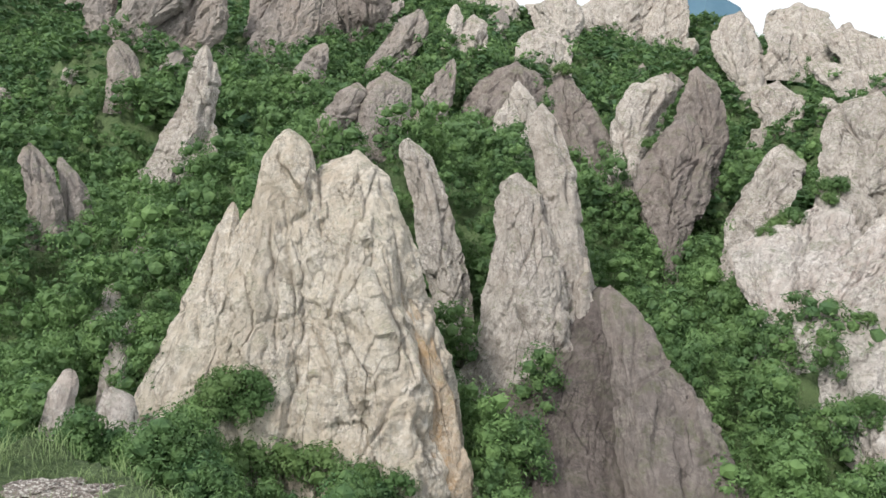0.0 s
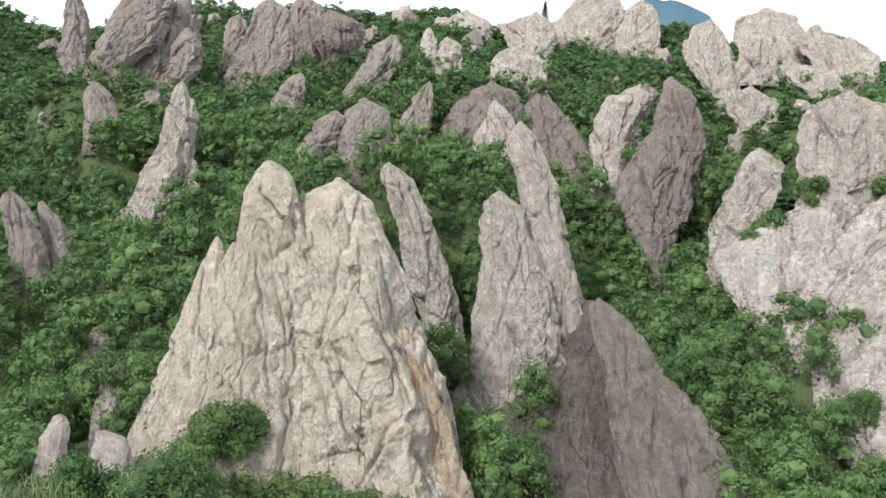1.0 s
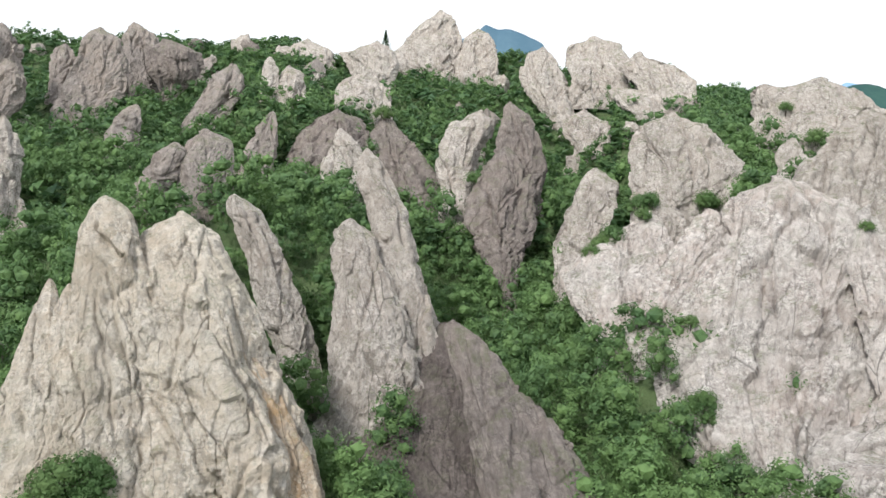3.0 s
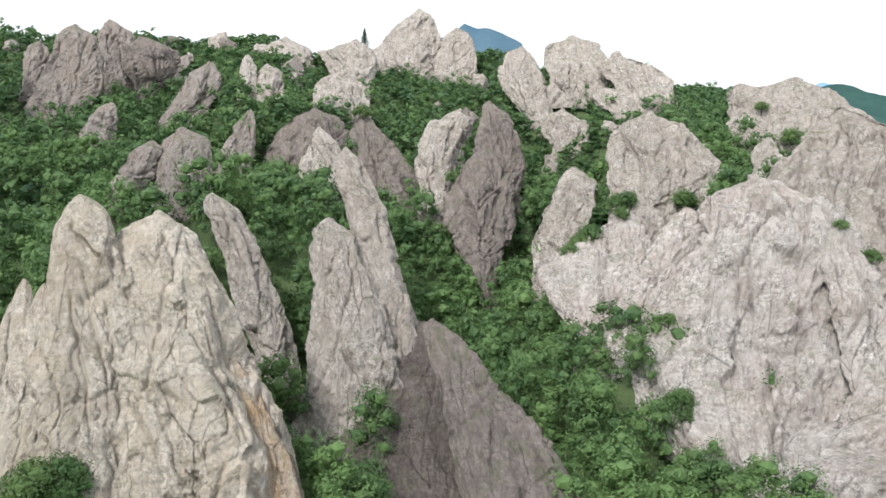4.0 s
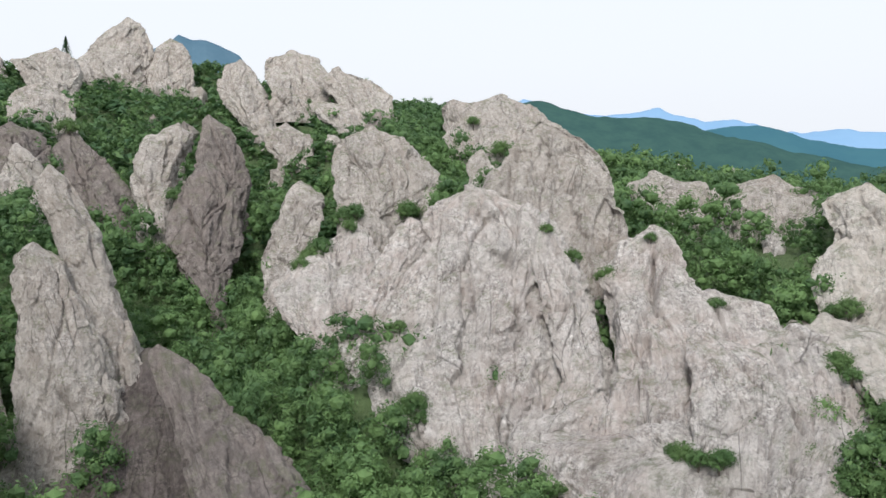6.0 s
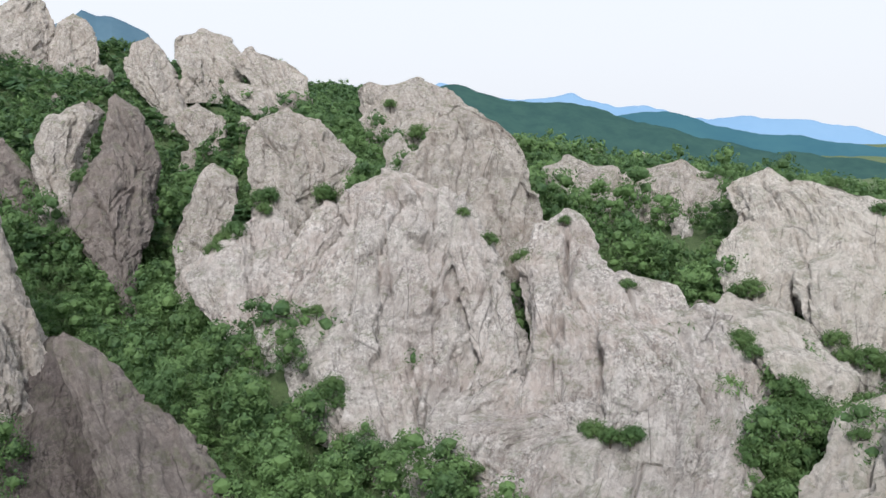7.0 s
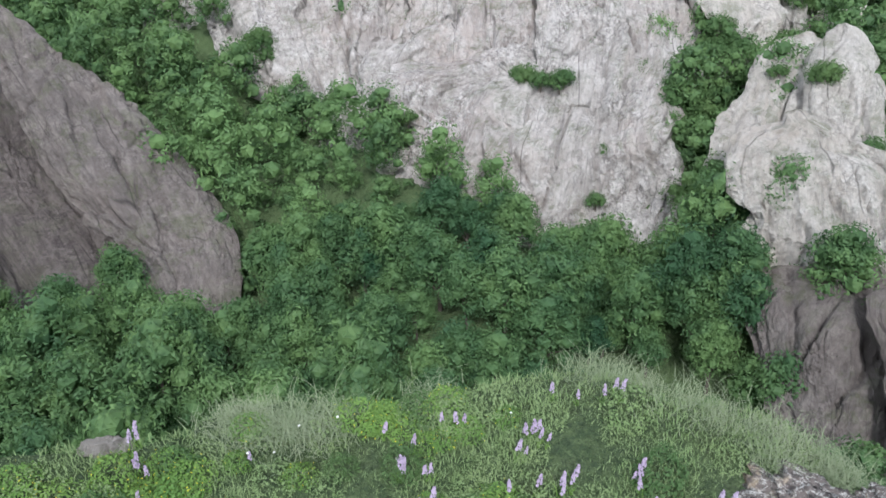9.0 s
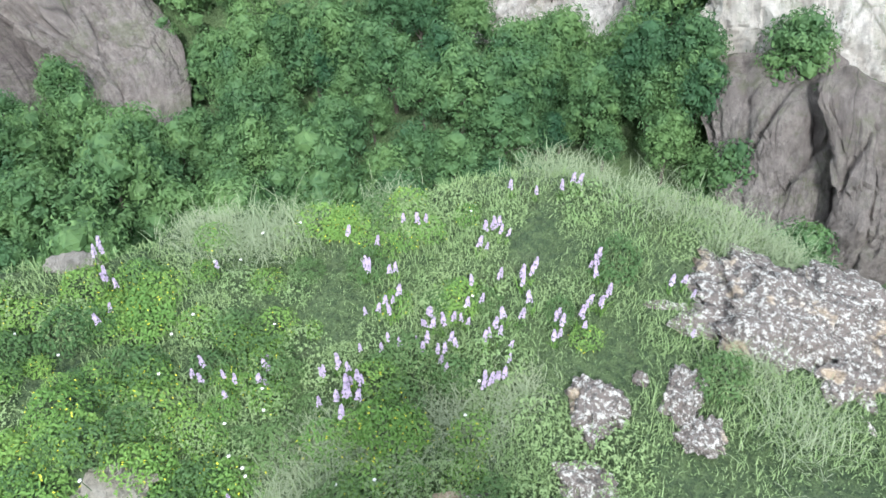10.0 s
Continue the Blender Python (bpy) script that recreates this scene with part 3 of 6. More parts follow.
rock("blade", base, ROCK_CREAM, (-23.4, 75.5, -29.5), 14.8, [(-12, 0, 3.9, -2.4), (-3, 0, 2.8, -0.8), (-0, 0, 2.3, 0), (3.1, 1.6, 2.5, 2.4), (6.9, 3.2, 2.2, 5.2), (10, 4.6, 1.8, 7.2), (13.1, 5.2, 1.2, 9.3), (15.8, 5.8, 0.4, 11)], depth=0.40, step=0.27, seed=5, rough=0.68, crack=1.00)
rock("toe", base, ROCK_PALE, (-31.5, 64.7, -33.0), 25.3, [(-12, 0, 2.5, -2.4), (-3, 0, 1.8, -0.8), (-0, 0, 1.5, 0), (1.2, 0.3, 1.6, 0.7), (3.6, 0.8, 1.5, 2.1), (5.6, 1.4, 1.2, 3.3), (6.9, 2, 0.6, 4)], depth=0.55, step=0.27, seed=4, rough=0.68, crack=1.00)
rock("toe_fin", base, ROCK_PALE, (-28.0, 67.4, -34.1), 21.9, [(-12, 0.1, 6, -2.4), (-3, 0.1, 4.3, -0.8), (-0, 0.1, 3.5, 0), (1.9, 0.8, 2.6, 1.4), (3.6, 1.3, 1.9, 2.5), (5.1, 1.4, 1.4, 3.4), (6, 0.6, 0.4, 4)], depth=0.55, step=0.27, seed=6, rough=0.68, crack=1.00)
base = rock_base("rock_spire", (3.8, 111.9, -35.3), "narrow grey rock spire wedged between two larger spires")
rock("body", base, ROCK_FAR, (3.8, 111.9, -35.3), 0.4, [(-12, -0, 5.3, -2.4), (-3, -0, 3.8, -0.8), (-0, -0, 3.1, 0), (3.6, -0.9, 3.3, 1.4), (7.3, -1.9, 3.7, 2.7), (11, -3.2, 3.7, 4.1), (14.7, -4.6, 3.2, 5.4), (18.4, -5.6, 2.9, 6.8), (22.2, -6.9, 3, 8.1), (25.6, -8.6, 2.5, 9.3), (27.5, -9.8, 1.3, 10)], depth=0.60, step=0.34, seed=7, rough=1.00, crack=1.00)
base = rock_base("rock_spire", (11.1, 109.5, -34.2), "dark brown rock spire with thin pale tower and long slab")
rock("tower", base, ROCK_FAR, (14.8, 105.0, -35.9), -7.3, [(-12, -0.1, 13.9, -2.4), (-3, -0.1, 9.9, -0.8), (-0, -0.1, 8.2, 0), (3.2, -0, 7.9, 2.2), (7.1, -0.4, 7.1, 4.8), (11.2, -0.6, 5.9, 7.4), (14.8, -0.3, 4.4, 9.5), (18.5, -0.1, 3.1, 11.7), (22.2, -0.6, 2.6, 13.9), (25.9, -1.3, 2.4, 16), (29.7, -2.8, 2.2, 18.2), (32.8, -4, 1.9, 19.9), (34.8, -4.4, 0.4, 21)], depth=0.60, step=0.32, seed=8, rough=0.85, crack=1.00, clefts=[(1.0, 0.35, [(-7.1, 21.3), (-4.7, 18.3), (-3.8, 17.7)]), (1.2, 0.40, [(-4.1, 1.4), (-0.7, 5.4), (2.5, 9.6)]), (0.9, 0.30, [(-1.9, 31.4), (-0.1, 26.2), (0.9, 20.3)])])
rock("block", base, ROCK_FAR, (11.7, 103.8, -30.4), -5.6, [(-12, -0, 10.3, -2.4), (-3, -0, 7.3, -0.8), (-0, -0, 6.1, 0), (3.7, -0.4, 5.8, 2.8), (7.6, -0.8, 5.1, 5.6), (11, -1.6, 4.4, 8), (14.4, -2.5, 3.8, 10.3), (17.7, -2.8, 3.3, 12.4), (19.3, -3.5, 2, 13.5)], depth=0.60, step=0.32, seed=9, rough=0.85, crack=1.00)
# slab and crest: their dark colour also holds shade of the spire's side
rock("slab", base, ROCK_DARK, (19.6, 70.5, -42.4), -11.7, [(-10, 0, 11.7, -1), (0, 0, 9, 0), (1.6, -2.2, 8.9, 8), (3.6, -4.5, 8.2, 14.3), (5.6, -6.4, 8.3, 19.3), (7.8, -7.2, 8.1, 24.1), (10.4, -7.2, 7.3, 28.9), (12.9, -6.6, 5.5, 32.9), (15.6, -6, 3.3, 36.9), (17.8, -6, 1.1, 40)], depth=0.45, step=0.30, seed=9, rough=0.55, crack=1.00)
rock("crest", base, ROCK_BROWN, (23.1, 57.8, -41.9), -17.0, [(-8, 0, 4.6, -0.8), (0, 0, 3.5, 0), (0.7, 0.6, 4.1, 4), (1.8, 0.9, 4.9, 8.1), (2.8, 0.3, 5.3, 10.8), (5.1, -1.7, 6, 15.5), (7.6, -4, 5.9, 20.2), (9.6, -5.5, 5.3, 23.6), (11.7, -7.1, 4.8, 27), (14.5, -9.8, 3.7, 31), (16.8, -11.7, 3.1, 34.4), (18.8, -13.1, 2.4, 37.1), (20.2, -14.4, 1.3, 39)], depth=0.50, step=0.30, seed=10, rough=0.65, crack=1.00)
base = rock_base("rock_spire", (-56.1, 161.5, -28.3), "slender pale rock spire rising out of the wooded slope")
rock("body", base, ROCK_FAR, (-56.1, 161.5, -28.3), 17.4, [(-8, 0, 6.2, -1.6), (-3, 0, 4.7, -0.8), (0, 0, 4.4, 0), (3.4, 1.1, 4.9, 1.3), (6.7, 2.7, 6.2, 2.5), (11, 4.5, 6.2, 4.2), (15.5, 5.8, 5.1, 5.8), (19.9, 7, 3.8, 7.5), (24.4, 8.3, 3.2, 9.1), (29, 8.8, 2.2, 10.8), (32.3, 8.6, 0.9, 12)], depth=0.60, step=0.40, seed=11, rough=1.00, crack=1.00)
rock("shoulder", base, ROCK_FAR, (-48.9, 163.9, -22.8), 16.2, [(-8, 0, 3.7, -1.6), (-3, 0, 2.8, -0.8), (0, 0, 2.7, 0), (3.8, 1.1, 2.8, 1.6), (8.1, 1.8, 2.1, 3.5), (11.6, 2.2, 0.8, 5)], depth=0.60, step=0.40, seed=12, rough=1.00, crack=1.00)
base = rock_base("rock_spire", (-57.9, 120.9, -22.1), "small grey rock fang among trees")
rock("body", base, ROCK_GREY, (-57.9, 120.9, -22.1), 26.1, [(-8, 0, 3.7, -1.6), (-3, 0, 2.8, -0.8), (0, 0, 2.6, 0), (1.7, -0.2, 2.4, 1.1), (4.7, -1.3, 2.3, 3.1), (7, -2, 1.8, 4.6), (9.2, -2.3, 0.6, 6)], depth=0.60, step=0.40, seed=13, rough=1.00, crack=1.00)
rock("fin", base, ROCK_GREY, (-55.4, 125.3, -22.8), 24.4, [(-8, 0, 3.2, -1.6), (-3, 0, 2.4, -0.8), (0, 0, 2.3, 0), (2.7, -0.6, 1.9, 1.8), (5.1, -1.6, 1.4, 3.4), (7.5, -2.6, 0.6, 5)], depth=0.60, step=0.40, seed=14, rough=1.00, crack=1.00)
base = rock_base("rock_ridge", (-12.5, 148.5, -9.4), "jagged grey rock ridge with a curved crest")
rock("body", base, ROCK_GREY, (-12.5, 148.5, -9.4), 4.7, [(-8, 0.1, 7.5, -1.6), (-3, 0.1, 5.7, -0.8), (-0, 0.1, 5.4, 0), (2.8, 0.3, 5.3, 1.9), (5.6, 0.3, 4.9, 3.9), (8.7, 0.7, 4, 6), (10.3, 0.8, 2.7, 7)], depth=0.60, step=0.40, seed=15, rough=1.00, crack=1.00)
rock("horn", base, ROCK_GREY, (-21.2, 144.5, -12.7), 7.4, [(-8, 0, 3.9, -1.6), (-3, 0, 2.9, -0.8), (-0, 0, 2.8, 0), (4.5, 0.7, 2.7, 2.7), (8.1, 2.5, 3.1, 4.9), (10.5, 3.9, 2.4, 6.3), (11.7, 4.8, 1.3, 7)], depth=0.60, step=0.40, seed=16, rough=1.00, crack=1.00)
rock("rock_spire", None, ROCK_GREY, (-4.7, 188.9, -8.8), 0.9, [(-8, 0, 6.3, -1.6), (-3, 0, 4.7, -0.8), (-0, 0, 4.5, 0), (3.6, 0.4, 4, 2.3), (7.3, 1.4, 3.3, 4.7), (11.1, 2.6, 2.4, 7), (14.3, 3.6, 0.8, 9)], depth=0.60, step=0.42, seed=17, rough=1.00, crack=1.00, label="leaning grey rock blade")
base = rock_base("rock_block", (10.4, 193.7, -5.3), "broad brown rock block with a pale fin in front")
rock("body", base, ROCK_BROWN, (10.4, 193.7, -5.3), -3.6, [(-8, 0.1, 13.4, -1.6), (-3, 0.1, 10.1, -0.8), (0, 0.1, 9.6, 0), (2.5, 1.2, 9.8, 2.4), (6.4, 2.7, 7.9, 6.1), (9.7, 3, 5, 9.2), (11.7, 2.7, 1.7, 11)], depth=0.60, step=0.40, seed=18, rough=1.00, crack=1.00)
rock("back", base, ROCK_BROWN, (28.9, 174.6, -17.7), -8.2, [(-8, 0, 5.2, -1.6), (-3, 0, 3.9, -0.8), (0, 0, 3.7, 0), (4.4, -0.9, 5, 4.9), (9, -2.4, 5.7, 9.8), (13.8, -4.7, 5.7, 14.7), (18.9, -7, 4.2, 19.6), (22.5, -7.7, 1.3, 23)], depth=0.60, step=0.40, seed=19, rough=1.00, crack=1.00)
rock("fin", base, ROCK_FAR, (13.7, 175.5, -12.6), -4.4, [(-8, 0, 6.2, -1.6), (-3, 0, 4.6, -0.8), (-0, 0, 4.4, 0), (3.1, 0.2, 4.9, 2.3), (6.6, -0.1, 4.7, 4.8), (10.1, -0.3, 3.3, 7.3), (14, -0.9, 1, 10)], depth=0.60, step=0.40, seed=20, rough=1.00, crack=1.00)
base = rock_base("rock_spire", (40.0, 142.5, -27.3), "brown rock spire with a fluted face above the wooded gully")
rock("leaf", base, ROCK_BROWN, (40.0, 142.5, -27.3), -15.2, [(-8, -0, 2, -1.6), (-3, -0, 1.5, -0.8), (-0, -0, 1.4, 0), (4.1, -0.6, 3.1, 5.1), (7.7, -1.5, 5.3, 9.4), (11.5, -2.3, 7.1, 13.6), (15.5, -1.9, 6.9, 17.9), (19.7, -1.5, 5.7, 22.1), (23, -1, 4, 25.3), (25.8, -1, 1.2, 28)], depth=0.60, step=0.40, seed=21, rough=0.90, crack=1.00, clefts=[(1.0, 0.40, [(1.3, 23.1), (2.4, 16.9), (1.3, 10.0)]), (0.8, 0.40, [(-4.8, 18.8), (-3.4, 10.0)])])
rock("upper", base, ROCK_BROWN, (49.8, 169.9, -11.5), -16.0, [(-8, -0, 6, -1.6), (-3, -0, 4.5, -0.8), (-0, -0, 4.3, 0), (5.7, 0.1, 5.5, 4.1), (10.5, -0.6, 5.3, 7.3), (15.3, -1.5, 3.5, 10.6), (19.1, -2.8, 1.3, 13)], depth=0.60, step=0.40, seed=24, rough=1.00, crack=1.00)
rock("shoulder", base, ROCK_FAR, (35.1, 168.4, -16.5), -12.5, [(-8, -0, 4.5, -1.6), (-3, -0, 3.4, -0.8), (-0, -0, 3.2, 0), (5.9, 0.1, 3.7, 6.8), (10.5, 0.7, 4.3, 11.7), (15.3, 2.3, 4.8, 16.6), (19.1, 4.5, 5, 20.3), (21.9, 5.6, 3.6, 23)], depth=0.60, step=0.40, seed=22, rough=1.00, crack=1.00)
rock("rock_spire", None, ROCK_GREY, (-55.0, 245.9, -0.2), 11.2, [(-8, 0.1, 8.2, -1.6), (-3, 0.1, 6.1, -0.8), (0, 0.1, 5.8, 0), (7, 4.5, 8.3, 2.4), (14.9, 7.4, 8.1, 5.1), (21.3, 8.7, 6.6, 7.3), (26.1, 8.9, 4.8, 8.9), (29.3, 8.3, 1.9, 10)], depth=0.60, step=0.50, seed=23, rough=1.00, crack=1.00, sink=-6, label="tall grey leaf-shaped rock spire on the skyline")
rock("rock_spire", None, ROCK_GREY, (-41.0, 274.0, 16.8), 8.5, [(-8, 0, 8.4, -1.6), (-3, 0, 6.3, -0.8), (0, 0, 6, 0), (7.9, 0.8, 6.4, 3.3), (13.2, 0.4, 5.4, 5.5), (16.8, -0.3, 2.1, 7)], depth=0.60, step=0.50, seed=25, rough=1.00, crack=1.00, sink=-6, label="rounded grey rock tower on the skyline")
rock("rock_spire", None, ROCK_BROWN, (-32.0, 263.1, 9.0), 6.5, [(-8, 0, 1.9, -1.6), (-3, 0, 1.4, -0.8), (0, 0, 1.4, 0), (5.1, 1.8, 4.6, 2), (10.2, 3.6, 8.4, 3.9), (15.3, 2.6, 8.3, 5.9), (18.2, 2, 4.9, 7)], depth=0.60, step=0.50, seed=26, rough=1.00, crack=1.00, sink=-6, label="squat rock tower with an orange stained face")
rock("rock_spire", None, ROCK_GREY, (-85.0, 224.4, 7.4), 19.0, [(-8, 0, 7.4, -1.6), (-3, 0, 5.5, -0.8), (0, 0, 5.3, 0), (7.7, 5.4, 7.8, 3.4), (13.8, 8.2, 7.4, 6), (20.1, 11.6, 6.1, 8.6), (23.6, 12.9, 1.8, 10)], depth=0.60, step=0.50, seed=27, rough=1.00, crack=1.00, sink=-6, label="tall grey rock spire on the upper wooded slope")
rock("rock_spire", None, ROCK_GREY, (-76.1, 230.8, 5.7), 16.8, [(-8, 0.1, 9, -1.6), (-3, 0.1, 6.8, -0.8), (0, 0.1, 6.4, 0), (5.3, 4.7, 8.8, 2.4), (11.6, 7.7, 6.4, 5.2), (17.9, 9.4, 4.4, 7.9), (22.6, 9.3, 1.5, 10)], depth=0.60, step=0.50, seed=28, rough=1.00, crack=1.00, sink=-6, label="tall grey rock spire on the upper wooded slope")
rock("rock_spire", None, ROCK_GREY, (-68.9, 227.8, 3.2), 16.3, [(-8, 0, 4.4, -1.6), (-3, 0, 3.3, -0.8), (0, 0, 3.1, 0), (4.7, 2.1, 4.3, 1.6), (10.7, 3.4, 4, 3.5), (15.3, 3.8, 1.3, 5)], depth=0.60, step=0.50, seed=30, rough=1.00, crack=1.00, sink=-6, label="grey rock spire standing between two taller spires")
rock("rock_spire", None, ROCK_GREY, (-94.6, 227.1, 10.8), 22.5, [(-8, 0, 5, -1.6), (-3, 0, 3.8, -0.8), (0, 0, 3.6, 0), (5.6, 0.6, 3.4, 2), (11.5, 1, 2.9, 4), (17.1, 1, 1.5, 6)], depth=0.60, step=0.50, seed=29, rough=1.00, crack=1.00, sink=-6, label="narrow grey rock tooth on the upper slope")
rock("rock_spire", None, ROCK_GREY, (-58.8, 255.3, 16.2), 12.9, [(-8, 0, 5.6, -1.6), (-3, 0, 4.2, -0.8), (0, 0, 4, 0), (5.1, 0.5, 3.7, 3), (8.5, 0.7, 2.3, 5)], depth=0.60, step=0.50, seed=31, rough=1.00, crack=1.00, sink=-6, label="low grey rock tooth beside a tall spire")
rock("crag", None, ROCK_GREY, (-73.0, 187.3, -3.9), 21.3, [(-8, 0, 4.6, -1.6), (-3, 0, 3.5, -0.8), (0, 0, 3.3, 0), (4.2, -0.2, 2.9, 2.9), (7.3, -0.4, 1.4, 5)], depth=0.60, step=0.45, seed=32, rough=1.00, crack=1.00, label="small grey crag poking out of the trees")
rock("crag", None, ROCK_GREY, (-19.3, 223.2, 2.3), 3.7, [(-8, 0, 6.8, -1.6), (-3, 0, 5.1, -0.8), (0, 0, 4.8, 0), (4.3, 2.9, 5.6, 2.7), (8.8, 5.6, 5.5, 5.5), (13.3, 7.4, 3.6, 8.2), (16.4, 8.6, 1.1, 10)], depth=0.60, step=0.45, seed=33, rough=1.00, crack=1.00, sink=-6, label="grey slanting rock crag on the wooded slope")
rock("crag", None, ROCK_GREY, (-35.7, 208.0, -4.2), 9.5, [(-8, 0, 3.9, -1.6), (-3, 0, 2.9, -0.8), (-0, 0, 2.8, 0), (3.6, -0.6, 3.9, 2), (7.6, 1.1, 3.3, 4.2), (11, 3.1, 1.5, 6)], depth=0.60, step=0.45, seed=34, rough=1.00, crack=1.00, sink=-6, label="low grey crag among bushes")
base = rock_base("crag", (-1.7, 229.0, 12.7), "pale double-topped crag among bushes")
rock("tooth", base, ROCK_FAR, (-1.7, 229.0, 12.7), 0.4, [(-8, 0, 3.4, -1.6), (-3, 0, 2.5, -0.8), (0, 0, 2.4, 0), (4.6, 0.1, 2, 3), (7.7, 0.1, 1.2, 5)], depth=0.60, step=0.50, seed=35, rough=1.00, crack=1.00, sink=-3.5)
rock("body", base, ROCK_FAR, (2.4, 227.0, 8.0), -0.8, [(-8, 0, 6.7, -1.6), (-3, 0, 5, -0.8), (0, 0, 4.7, 0), (5.7, 0.8, 4.8, 4.8), (9.6, 1.7, 3, 8)], depth=0.60, step=0.50, seed=36, rough=1.00, crack=1.00, sink=-3.5)
rock("crag", None, ROCK_FAR, (21.7, 225.0, 7.0), -5.6, [(-8, 0, 10.7, -1.6), (-3, 0, 8, -0.8), (0, 0, 7.6, 0), (3.1, 0.6, 7.9, 3.5), (6.2, 0.7, 7.5, 7), (9, 0.4, 5.6, 10)], depth=0.60, step=0.45, seed=37, rough=1.00, crack=1.00, sink=-3.5, label="pale broken crag on the upper slope")
rock("crag", None, ROCK_FAR, (31.9, 288.2, 19.5), -6.2, [(-8, 0, 10.7, -1.6), (-3, 0, 8, -0.8), (0, 0, 7.6, 0), (4.4, -0.3, 9.2, 3.8), (8.5, -2.5, 10, 7.2), (11.8, 0.6, 3.4, 10)], depth=0.60, step=0.55, seed=38, rough=1.00, crack=1.00, sink=-3.5, label="pale crag below the summit")
rock("crag", None, ROCK_FAR, (11.7, 299.8, 25.6), -2.2, [(-8, 0, 10.9, -1.6), (-3, 0, 8.2, -0.8), (0, 0, 7.7, 0), (3.2, -0.4, 8.3, 4.3), (6.1, -0.4, 6.4, 8)], depth=0.60, step=0.55, seed=39, rough=1.00, crack=1.00, sink=-3.5, label="pale low crag near the skyline")
base = rock_base("summit_rock", (58.4, 308.5, 19.5), "rounded pale summit rock on the skyline")
rock("body", base, ROCK_FAR, (58.4, 308.5, 19.5), -10.6, [(-8, 0, 15, -1.6), (-3, 0, 11.3, -0.8), (0, 0, 10.7, 0), (5.3, -2.2, 13.4, 3.3), (10.7, -3.1, 12.7, 6.7), (17.3, -1.7, 9.4, 10.7), (22.9, 0.4, 6.2, 14), (26.4, 1.3, 3.2, 16)], depth=0.60, step=0.50, seed=40, rough=1.00, crack=1.00, sink=-3.5)
rock("shoulder", base, ROCK_FAR, (69.9, 298.9, 15.2), -13.3, [(-8, -0, 11.1, -1.6), (-3, -0, 8.3, -0.8), (-0, -0, 7.9, 0), (6.2, 0.5, 8.4, 3.5), (12.5, 1.2, 7.3, 7.1), (18.9, 1.6, 5.2, 10.6), (23.3, 0.8, 1.8, 13)], depth=0.60, step=0.50, seed=41, rough=1.00, crack=1.00, sink=-3.5)
rock("crag", None, ROCK_FAR, (82.0, 240.4, 5.5), -18.0, [(-8, -0, 7.7, -1.6), (-3, -0, 5.8, -0.8), (-0, -0, 5.5, 0), (4.2, -2.2, 6.5, 3.8), (9.5, -4.4, 6.8, 8.2), (14.8, -6.3, 6.2, 12.8), (21.3, -6.6, 3.5, 18)], depth=0.60, step=0.45, seed=42, rough=1.00, crack=1.00, sink=-3.5, label="long pale rock rib running down from the skyline")
rock("crag", None, ROCK_FAR, (78.4, 204.5, -1.7), -20.7, [(-8, -0, 7.4, -1.6), (-3, -0, 5.6, -0.8), (-0, -0, 5.3, 0), (2.4, -1, 6.4, 2.6), (6, -1.7, 5.7, 6.3), (8.7, -2.3, 1.9, 9)], depth=0.60, step=0.45, seed=43, rough=1.00, crack=1.00, sink=-3.5, label="pale rock rib end above the gully")
rock("crag", None, ROCK_FAR, (94.1, 204.4, 5.7), -23.7, [(-8, 0, 6.3, -1.6), (-3, 0, 4.7, -0.8), (0, 0, 4.5, 0), (4.4, -3.9, 6.7, 7.6), (7.7, -8.7, 2.7, 13)], depth=0.40, step=0.45, seed=44, rough=1.00, crack=1.00, sink=-3.5, label="low pale rib below the skyline")
rock("crag", None, ROCK_FAR, (92.0, 245.3, 16.2), -20.2, [(-8, 0, 6.8, -1.6), (-3, 0, 5.1, -0.8), (0, 0, 4.8, 0), (4.6, -1.3, 5.2, 5.3), (8.7, -3.8, 3.1, 10)], depth=0.60, step=0.50, seed=45, rough=1.00, crack=1.00, sink=-3.5, label="small pale rib close under the skyline")
base = rock_base("skyline_outcrop", (114.6, 279.4, 19.5), "weathered rock outcrop along the skyline")
rock("body", base, ROCK_FAR, (114.6, 279.4, 19.5), -21.4, [(-8, 0.1, 19.4, -1.6), (-3, 0.1, 14.6, -0.8), (0, 0.1, 13.8, 0), (5.4, -4.8, 12.1, 7.2), (10.9, -7.3, 10.7, 14.5), (15.3, -7.8, 8.3, 20)], depth=0.40, step=0.50, seed=46, rough=1.00, crack=1.00, sink=-3.5)
rock("shoulder", base, ROCK_FAR, (122.1, 248.6, 9.9), -25.0, [(-8, 0, 10.9, -1.6), (-3, 0, 8.2, -0.8), (0, 0, 7.8, 0), (7.8, -2.9, 10.6, 10.7), (12.9, -8, 9.5, 17.4), (17.4, -11.3, 3.4, 23)], depth=0.40, step=0.50, seed=47, rough=1.00, crack=1.00, sink=-3.5)
base = rock_base("rock_dome", (64.9, 130.8, -21.4), "rounded pale rock dome above the big wall")
